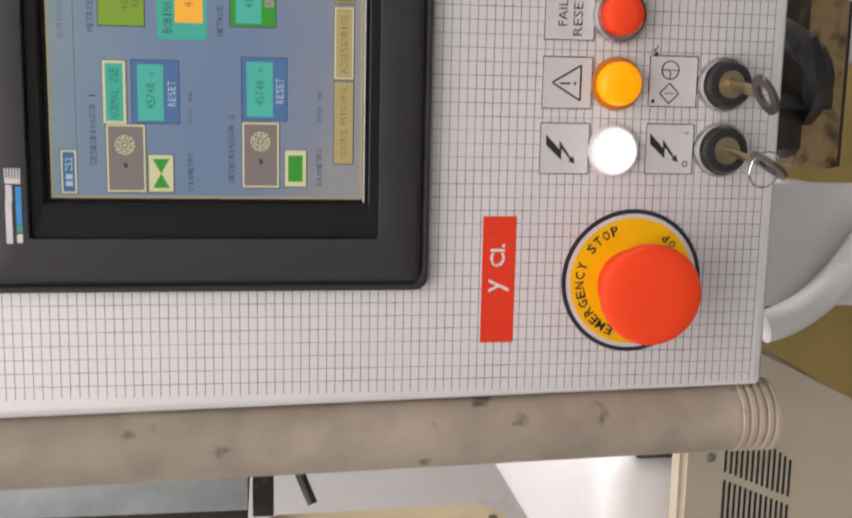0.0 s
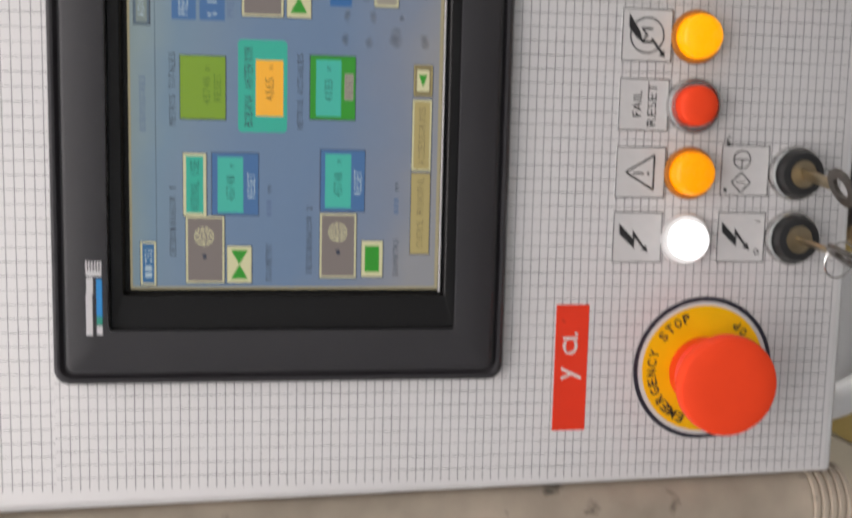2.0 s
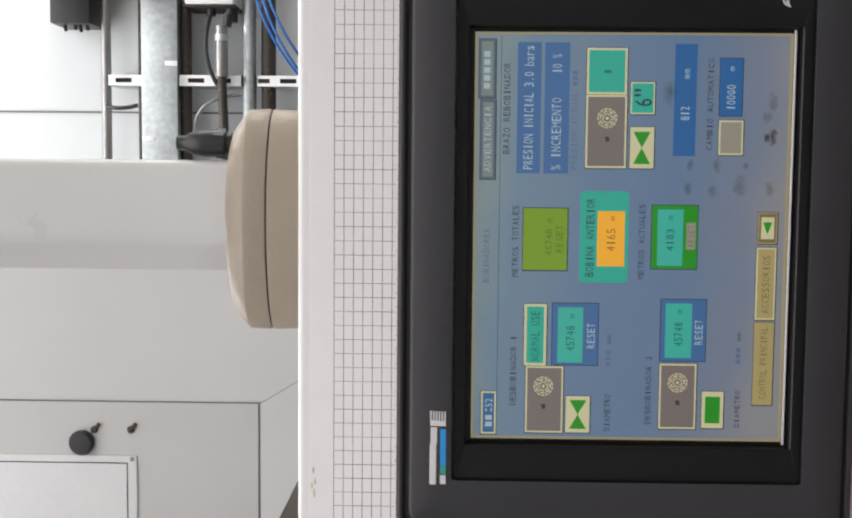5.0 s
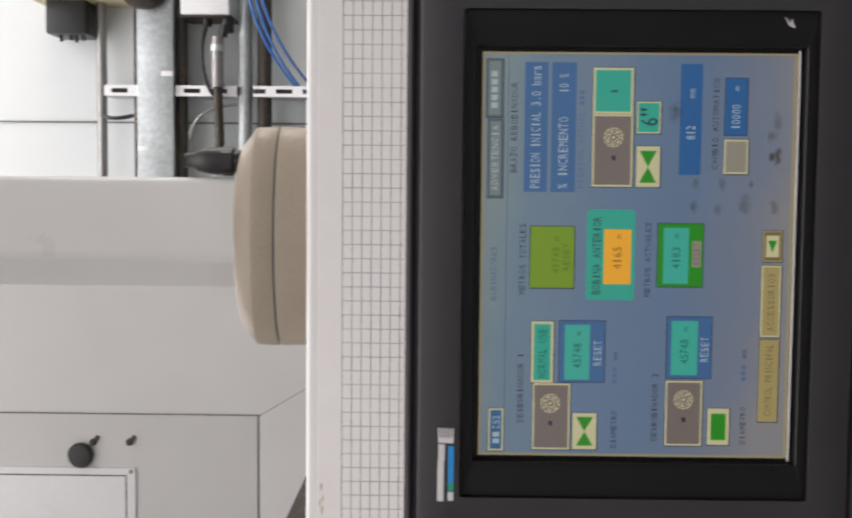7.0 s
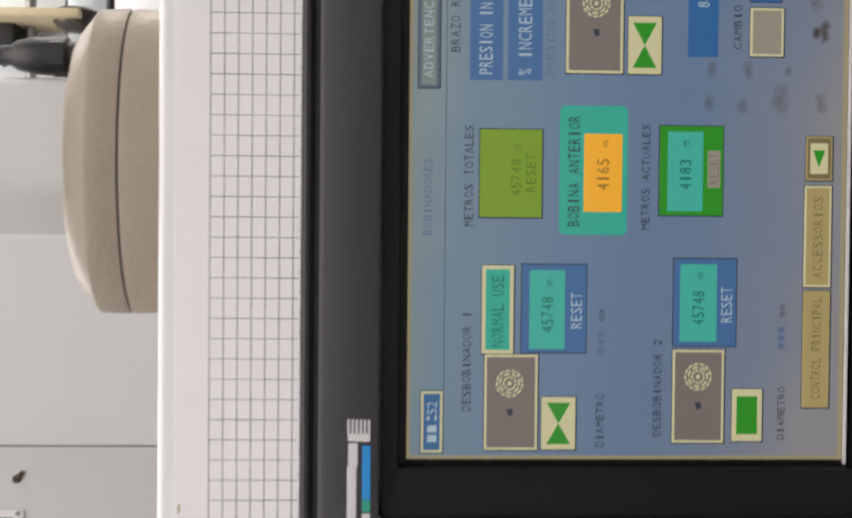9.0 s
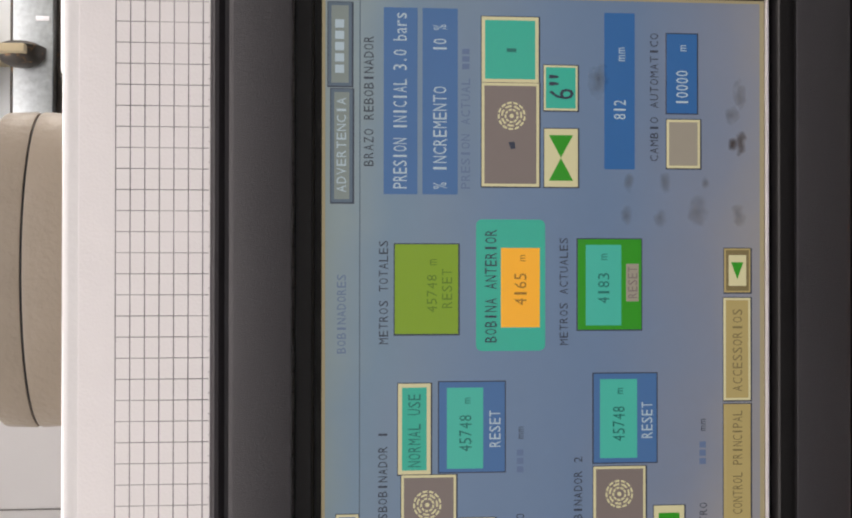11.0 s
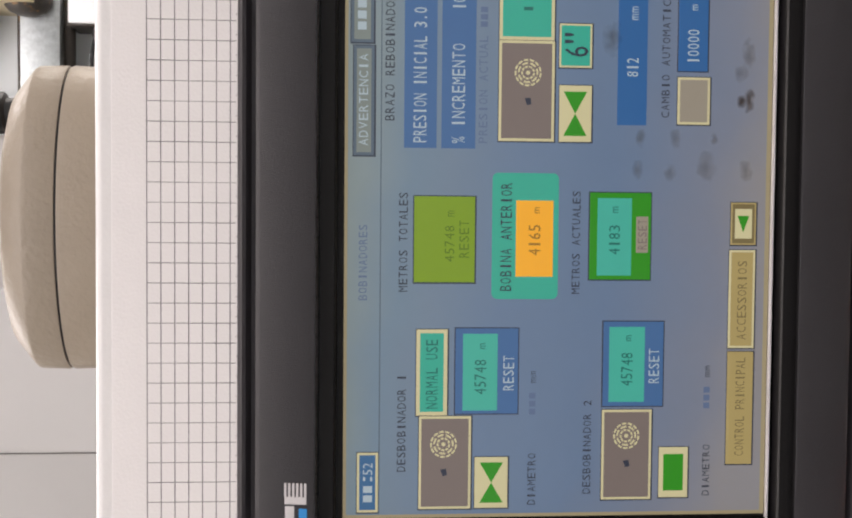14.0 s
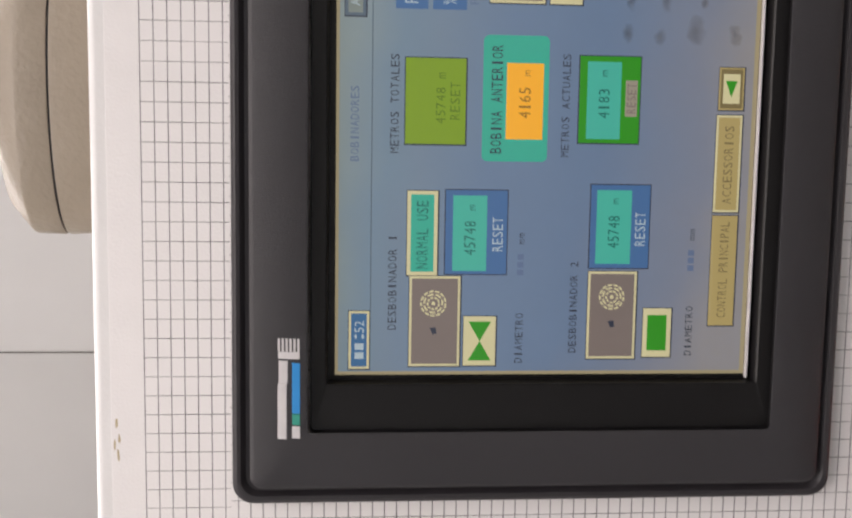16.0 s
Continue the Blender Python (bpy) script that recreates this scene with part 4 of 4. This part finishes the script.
def reel(cx, cz):
    """The symbol of a reel: broken rings of pale dashes, and a small dark mark beside it."""
    for r, k in ((4.7, 13), (3.5, 7), (2.2, 9)):
        bm = None
        for i in range(k):
            bm = ring(cx, cz, r - 0.34, r + 0.34, 3.33, 3.4, 360 * i / k, 360 * (i + 0.74) / k, 4, bm)
        tagged(part("reel_ring", bm, M["s_ivory"], SC, smooth=False), kind="stuff")
    part("reel_hub", ring(cx, cz, 0.01, 0.8, 3.33, 3.4, n=10), M["s_ivory"], SC, smooth=False)
    part("mark", flat_poly([(cx - 12, cz + 0.2), (cx - 9.5, cz + 1.2), (cx - 9.2, cz - 1.0), (cx - 11.6, cz - 1.4)], 3.33, 3.4), M["s_ink"], SC, smooth=False)


reel(61.5, 13.2)
reel(-77.0, 43.4)
reel(-74.3, -26.0)
# torn flake of film, with its glint put into the white colour
part("film_chip", flat_poly([(116.5, -76.0), (121.5, -74.2), (119.0, -73.4), (122.5, -70.8), (118.0, -72.6)], 9.3, 9.6), M["lwhite"], hmi, "small torn flake of protective film, its glint painted white")
# dry smears and finger marks on the glass, each a thin film with a worn outline
def smear_film(name, colour, most):
    """A film of dirt that thins out towards its rim."""
    m = bpy.data.materials.new(name)
    m.use_nodes = True
    n, l = m.node_tree.nodes, m.node_tree.links
    p = n["Principled BSDF"]
    p.inputs["Base Color"].default_value, p.inputs["Roughness"].default_value = (*colour, 1), 0.8
    co, nz, sub, ln = n.new("ShaderNodeTexCoord"), n.new("ShaderNodeTexNoise"), n.new("ShaderNodeVectorMath"), n.new("ShaderNodeVectorMath")
    nz.inputs["Scale"].default_value, nz.inputs["Detail"].default_value = 260, 5
    l.new(co.outputs["Object"], nz.inputs["Vector"])
    sub.operation, ln.operation = "MULTIPLY_ADD", "LENGTH"
    sub.inputs[1].default_value, sub.inputs[2].default_value = (2, 0, 2), (-1, 0, -1)
    l.new(co.outputs["Generated"], sub.inputs[0]), l.new(sub.outputs[0], ln.inputs[0])
    add, rng = n.new("ShaderNodeMath"), n.new("ShaderNodeMapRange")
    add.operation = "MULTIPLY_ADD"
    add.inputs[1].default_value = 1.5
    l.new(nz.outputs[0], add.inputs[0]), l.new(ln.outputs["Value"], add.inputs[2])
    rng.inputs["From Min"].default_value, rng.inputs["From Max"].default_value = 1.65, 0.55
    rng.inputs["To Min"].default_value, rng.inputs["To Max"].default_value = 0.0, most
    l.new(add.outputs[0], rng.inputs["Value"]), l.new(rng.outputs[0], p.inputs["Alpha"])
    return m


M["smear"], M["faint_smear"] = smear_film("brown_smear", (0.05, 0.028, 0.018), 0.92), smear_film("grey_smear", (0.09, 0.085, 0.08), 0.30)
rs = random.Random(4)
for cx, cz, w, h, key in ((53.0, -71.0, 6.0, 2.7, "smear"), (52.0, -68.0, 3.0, 2.2, "smear"), (75.0, -18.2, 8.0, 4.2, "faint_smear"), (27.5, -55.2, 7.0, 4.2, "faint_smear"), (26.0, -70.2, 5.0, 3.4, "faint_smear"), (38.4, -57.8, 2.6, 1.8, "faint_smear"), (37.8, -43.0, 4.5, 2.6, "faint_smear"), (37.5, -29.8, 4.0, 2.4, "faint_smear"), (26.0, -28.6, 4.0, 3.0, "faint_smear"), (63.0, -67.6, 4.0, 3.4, "faint_smear"), (70.0, -70.6, 6.0, 3.0, "faint_smear"), (25.0, -41.0, 4.0, 2.6, "faint_smear")):
    pts = []
    for k in range(14):
        an, q = 2 * math.pi * k / 14, rs.uniform(0.85, 1.1)
        pts.append((cx + w * q * math.cos(an), cz + h * q * math.sin(an)))
    part("smear", flat_poly(pts, 3.50, 3.54), M[key], SC, smooth=False)

# ---------------------------------------------------------------- buttons, lamps and legend plates


def im(cx, cz, pts, k=5.9):
    return [(cx - y / k, cz - x / k) for x, y in pts]


def bolt(cx, cz, parent, k=5.9):
    part("bolt_symbol", flat_poly(im(cx, cz, [(-64, -46), (-16, 4), (-18, -26), (24, 30), (30, 24), (38, 49), (15, 42), (20, 36), (-10, 0), (-10, 37), (-62, -10)], k), 1.0, 1.12), M["ink"], parent)


def legend(cx, cz, label):
    t = thing("legend_plate", face_at(cx, cz), label, "legend plate", "legend plates")
    part("base", plate(cx - 14.2, cx + 14.2, cz - 14.2, cz + 14.2, 0.15, 1.0, 0.8), M["plate"], t)
    for x0, x1, z0, z1 in ((-14.2, 14.2, 13.7, 14.2), (-14.2, 14.2, -14.2, -13.7), (-14.2, -13.7, -13.7, 13.7), (13.7, 14.2, -13.7, 13.7)):
        part("border", plate(cx + x0, cx + x1, cz + z0, cz + z1, 0.95, 1.08, 0.05), M["ink"], t)
    return t


def lens_lamp(cx, cz, key, label):
    k = 0.88 if key == "whitelit" else 1.0
    t = thing("pilot_lamp", face_at(cx, cz), label, "pilot lamp", "pilot lamps")
    at = face_at(cx, cz)
    part("collar", turned([(0.0146, 0.0), (0.0146, 0.0020), (0.0140, 0.0030), (0.0126, 0.0032), (0.0120, 0.002)], 40, at=at), M["plate" if key == "whitelit" else "ambrim"], t, "thin translucent collar")
    part("lens", turned([(k * r, h) for r, h in ((0.0120, 0.002), (0.0120, 0.0078), (0.0116, 0.0096), (0.0104, 0.0111), (0.0080, 0.0121), (0.004, 0.0126), (0, 0.0127))], 40, at=at), M[key], t, "smooth domed lens")


def push(cx, cz, key, label, core=None):
    t = thing("push_button", face_at(cx, cz), label, "push button", "push buttons")
    at = face_at(cx, cz)
    part("collar", turned([(0.0155, 0.0), (0.0155, 0.003), (0.0150, 0.0045), (0.0138, 0.005), (0.0132, 0.0035)], 40, at=at), M["chrome"], t, "chrome collar")
    part("guard", turned([(0.0148, 0.004), (0.0143, 0.0095), (0.0136, 0.0105), (0.0133, 0.0095), (0.0136, 0.004)], 40, at=at), M["clear"], t, "clear plastic guard ring")
    part("cap", turned([(0.0111, 0.003), (0.0111, 0.0092), (0.0106, 0.0108), (0.0092, 0.0118), (0.005, 0.0123), (0, 0.0124)], 40, at=at), M[key], t)
    if core:
        part("lamp_core", turned([(0.0042, 0.0121), (0.0034, 0.0126), (0.002, 0.0129), (0, 0.013)], 24, at=at), M[core], t, "bright spot of the lamp")


COLS = [-77.0, -40.0, -3.0, 34.3, 71.3, 108.5]
ROW1, ROW1L = -220.6, -192.5
ROW2, ROW2L = -283.2, -253.5

p = legend(COLS[0] + 1, ROW1L, "grey legend plate with a lightning bolt")
bolt(COLS[0] + 1, ROW1L, p)
p = legend(COLS[1], ROW1L, "grey legend plate with a warning triangle")
c0, c1 = COLS[1], ROW1L
tri = [(c0, c1 + 8.5), (c0 - 9.5, c1 - 7.6), (c0 + 9.5, c1 - 7.6)]
for i in range(3):
    part("triangle_side", stroke(*tri[i], *tri[(i + 1) % 3], 1.0, 1.0, 1.12), M["ink"], p)
part("mark_bar", stroke(c0 - 0.4, c1 + 4.2, c0 - 0.4, c1 - 1.8, 1.0, 1.0, 1.12), M["ink"], p)
part("mark_dot", ring(c0 - 0.4, c1 - 4.4, 0.01, 0.8, 1.0, 1.12, n=12), M["ink"], p)
p = legend(COLS[2], ROW1L, "grey legend plate lettered fail reset")
part("writing", letters("FAIL", COLS[2] - 6.5, COLS[2] + 7.5, ROW1L + 1.4, ROW1L + 6.4, 1.05), M["ink"], p)
part("writing", letters("RESET", COLS[2] - 11.5, COLS[2] + 11.8, ROW1L - 7.2, ROW1L - 2.0, 1.05), M["ink"], p)
p = legend(COLS[3], ROW1L, "grey legend plate with a motor symbol and a bolt")
part("circle", ring(COLS[3], ROW1L, 9.0, 9.8, 1.0, 1.1), M["ink"], p)
part("writing", letters("M", COLS[3] - 4.2, COLS[3] + 4.2, ROW1L - 3.2, ROW1L + 3.2, 1.1), M["ink"], p)
part("bolt_symbol", flat_poly(im(COLS[3], ROW1L, [(-62, -68), (-24, -12), (-14, 22), (-34, 10), (-62, -24)]), 1.02, 1.14), M["ink"], p)
part("arrow", flat_poly(im(COLS[3], ROW1L, [(18, 8), (54, 50), (60, 46), (62, 68), (40, 62), (48, 56), (12, 14)]), 1.02, 1.14), M["ink"], p)
p = legend(COLS[4], ROW1L, "grey legend plate with a bar in a circle")
part("circle", ring(COLS[4], ROW1L, 9.0, 9.9, 1.0, 1.1), M["ink"], p)
part("bar", stroke(COLS[4], ROW1L - 5.2, COLS[4], ROW1L + 5.2, 0.9, 1.0, 1.12), M["ink"], p)


def turning(cx, cz, label):
    p = legend(cx, cz, label)
    part("circle", ring(cx - 5.5, cz, 5.0, 5.8, 1.0, 1.1), M["ink"], p)
    part("circle", ring(cx + 6.0, cz, 4.6, 6.0, 1.0, 1.1), M["ink"], p)
    for s in (1, -1):
        part("arc", ring(cx - 5.5, cz, 7.8, 8.6, 1.0, 1.1, 90 - s * 90 - 38, 90 - s * 90 + 38, 14) if s > 0 else ring(cx - 5.5, cz, 7.8, 8.6, 1.0, 1.1, 142, 218, 14), M["ink"], p)
    part("arrowhead", flat_poly([(cx - 10.4, cz + 7.6), (cx - 13.6, cz + 6.2), (cx - 11.4, cz + 4.2)], 1.0, 1.12), M["ink"], p)
    part("arrowhead", flat_poly([(cx - 10.6, cz - 8.6), (cx - 13.6, cz - 6.0), (cx - 11.4, cz - 4.8)], 1.0, 1.12), M["ink"], p)


turning(COLS[5] - 1, ROW1L, "grey legend plate with turning arrows")
turning(COLS[5] - 1, ROW2L - 1, "grey legend plate with turning arrows")

lens_lamp(COLS[0], ROW1, "whitelit", "lit white pilot lamp on the ruled panel")
lens_lamp(COLS[1], ROW1, "amber", "amber pilot lamp on the ruled panel")
push(COLS[2], ROW1, "red", "red reset push button with a clear guard")
lens_lamp(COLS[3], ROW1, "amberlit", "brightly lit amber pilot lamp on the panel")
push(COLS[4], ROW1, "teal", "dark teal start push button with a clear guard")
push(COLS[5], ROW1, "greenlit", "lit green push button with a bright spot", "greencore")

p = legend(COLS[0] + 1.5, ROW2L, "grey legend plate with a lightning bolt and switch marks")
bolt(COLS[0] + 2.5, ROW2L + 1.0, p)
part("mark_ring", ring(COLS[0] - 6.8, ROW2L - 9.6, 1.1, 1.7, 1.0, 1.1, n=18), M["ink"], p)
part("mark_bar", stroke(COLS[0] + 10.6, ROW2L - 11.0, COLS[0] + 10.6, ROW2L - 8.2, 0.5, 1.0, 1.1), M["ink"], p)
c0, c1 = COLS[1] + 2, ROW2L
p = legend(c0, c1, "grey legend plate with circle and diamond symbols")
part("circle", ring(c0 + 6.2, c1 + 2.0, 4.6, 5.3, 1.0, 1.1, n=24), M["ink"], p)
part("circle_bar", stroke(c0 + 6.2, c1 - 2.6, c0 + 6.2, c1 + 6.6, 0.6, 1.0, 1.1), M["ink"], p)
part("circle_bar", stroke(c0 + 1.6, c1 + 2.0, c0 + 6.2, c1 + 2.0, 0.6, 1.0, 1.1), M["ink"], p)
dia = [(c0 - 6.6 + 5.6, c1 + 2), (c0 - 6.6, c1 + 2 + 5.6), (c0 - 6.6 - 5.6, c1 + 2), (c0 - 6.6, c1 + 2 - 5.6)]
for i in range(4):
    part("diamond_side", stroke(*dia[i], *dia[(i + 1) % 4], 0.7, 1.0, 1.1), M["ink"], p)
part("diamond_bar", stroke(c0 - 6.6, c1 - 0.6, c0 - 6.6, c1 + 4.6, 0.5, 1.0, 1.1), M["ink"], p)
for dx, dz, r in ((-11.0, 11.2, 1.1), (14.6, 10.6, 1.2), (17.0, 11.4, 0.7), (18.6, 10.2, 0.6)):
    part("dot", ring(c0 + dx, c1 + dz, 0.01, r, 1.0, 1.12, n=12), M["ink"], p)
c0, c1 = COLS[4] + 1, ROW2L - 1
p = legend(c0, c1, "grey legend plate with a triangle in a circle")
part("circle", ring(c0, c1, 9.2, 10.0, 1.0, 1.1), M["ink"], p)
tri = [(c0 + 6.4, c1 + 4.6), (c0 - 7.0, c1 + 4.4), (c0 - 0.6, c1 - 7.6)]
for i in range(3):
    part("triangle_side", stroke(*tri[i], *tri[(i + 1) % 3], 1.0, 1.0, 1.12), M["ink"], p)
push(COLS[4] + 1.5, ROW2 - 1, "red", "red stop push button with a clear guard")
push(COLS[5] + 1, ROW2 - 1, "red", "red stop push button with a clear guard")


def key_switch(cx, cz, turn, tilt, tag):
    t = thing("key_switch", face_at(cx, cz), "black key switch in chrome collar " + tag, "key switch", "key switches")
    at = face_at(cx, cz)
    part("collar", turned([(0.0155, 0.0), (0.0155, 0.003), (0.0150, 0.0050), (0.0138, 0.0055), (0.0132, 0.004)], 40, at=at), M["chrome"], t, "chrome collar")
    part("body", turned([(0.0126, 0.003), (0.0126, 0.010), (0.0119, 0.0118), (0.0080, 0.0121), (0.0080, 0.0115)], 40, at=at), M["black"], t)
    part("lock", turned([(0.0079, 0.0112), (0.0076, 0.0119), (0, 0.0121)], 30, at=at), M["brass"], t, "worn nickel lock face")
    # the key itself stands in the lock
    k = thing("key", face_at(cx, cz, 12.4), "worn nickel key standing in its lock", "key", "keys")
    m = Matrix.Translation(face_at(cx, cz, 12.2)) @ Matrix.Rotation(radians(turn), 4, "Y") @ Matrix.Rotation(radians(tilt), 4, "X")
    b = box(-0.0010, 0.0010, -0.0270, 0.0, -0.0036, 0.0036, 0.0004)
    b.transform(m)
    part("blade", b, M["brass"], k)
    bow = bmesh.new()
    n = 28
    rows = []
    for i in range(n):
        a = 2 * math.pi * i / n
        c, s = math.cos(a), math.sin(a)
        rows.append([bow.verts.new((x, -0.035 + r * 1.0 * c, r * 1.05 * s)) for r, x in ((0.0056, -0.0011), (0.0056, 0.0011), (0.0108, 0.0011), (0.0108, -0.0011))])
    for i in range(n):
        p0, q0 = rows[i], rows[(i + 1) % n]
        for j in range(4):
            bow.faces.new((p0[j], p0[(j + 1) % 4], q0[(j + 1) % 4], q0[j]))
    bow.transform(m)
    part("bow", bow, M["keydark"], k)
    return k, m


k, m = key_switch(COLS[1] + 1, ROW2, 62, 10, "holding a key")
kr, m = key_switch(COLS[0] + 1.5, ROW2, 35, 16, "holding a ringed key")
ringpts = [m @ Vector((0.0 + 0.010 * math.cos(a), -0.024, -0.009 + 0.010 * math.sin(a))) for a in (2 * math.pi * i / 30 for i in range(31))]
part("split_ring", tube(ringpts, 0.0006, 6), M["chrome"], kr, "thin wire split ring")


def emergency_stop():
    cx, cz = -151.0, -235.5
    s = thing("stop_label", face_at(cx, cz), "round yellow emergency stop label with a dark rim", "label")
    part("rim", turned([(0.0413, 0.0002), (0.0413, 0.0007), (0, 0.0008)], 72, at=face_at(cx, cz)), M["navy"], s, "dark navy rim")
    part("white_ring", turned([(0.0388, 0.0007), (0.0388, 0.0010), (0, 0.0011)], 72, at=face_at(cx, cz)), M["plate"], s)
    part("yellow_disc", turned([(0.0364, 0.0010), (0.0364, 0.0013), (0, 0.0014)], 72, at=face_at(cx, cz)), M["yellow"], s)
    word = "EMERGENCY STOP"
    for i, ch in enumerate(word):
        if ch == " ":
            continue
        a = 156 - 134 * i / (len(word) - 1)
        x, z = cx + 31.0 * math.cos(radians(a)), cz + 31.0 * math.sin(radians(a))
        w = 2.1 if ch != "M" else 2.5
        part("letter", letters(ch, x - w, x + w, z - 2.75, z + 2.75, 1.5, a - 90, 0.02), M["ink"], s)
    for ch, a in (("O", -47), ("P", -37)):
        x, z = cx + 31.0 * math.cos(radians(a)), cz + 31.0 * math.sin(radians(a))
        part("letter", letters(ch, x - 1.8, x + 1.8, z - 2.4, z + 2.4, 1.5, a + 90, 0.02), M["ink"], s)
    t = thing("emergency_stop", face_at(cx, cz), "large red mushroom emergency stop button over its label", "emergency stop")
    at = face_at(cx - 1.6, cz + 0.4)
    part("stem", turned([(0.020, 0.0014), (0.020, 0.010), (0.017, 0.012), (0.017, 0.0285)], 36, at=at), M["sign"], t)
    part("mushroom_head", turned([(0.0170, 0.0260), (0.0250, 0.0270), (0.0274, 0.0292), (0.0278, 0.0328), (0.0276, 0.0356), (0.0268, 0.0373), (0.0246, 0.0382), (0.015, 0.0387), (0, 0.0389)], 64, at=at), M["red"], t)


emergency_stop()

# red sticker, and a taped paper note
s = thing("red_sticker", face_at(-150, -157), "narrow red sticker with worn white lettering", "sticker")
part("film", plate(-186, -114, -167, -148, 0.15, 0.4, 0.3), M["sign"], s)
part("writing", letters("y", -157.0, -149.5, -163.6, -152.0, 0.46), M["signtext"], s)
part("writing", letters("Cl.", -142.5, -129.5, -161.0, -152.4, 0.46, 0.0, 0.025), M["signtext"], s)

s = thing("paper_note", face_at(100, -153), "white paper note under clear tape with faded print", "note")
part("paper", plate(72.5, 140, -171.5, -137.5, 0.15, 0.4, 0.4), M["paper"], s)
part("tape", loft([(35.75, 21.5, 0.8, 0.48)], 105.25, -154, False, True), M["clear"], s, "clear adhesive tape")
rn = random.Random(7)
for i in range(5):
    z = -141.5 - i * 6.4
    x = 75.0 + rn.uniform(0, 3)
    while x < 134:
        w = rn.uniform(3, 11)
        part("print_bar", plate(x, min(x + w, 137), z - 0.9, z + 0.7, 0.36, 0.41, 0.1), M["faint"], s)
        x += w + rn.uniform(2, 8)
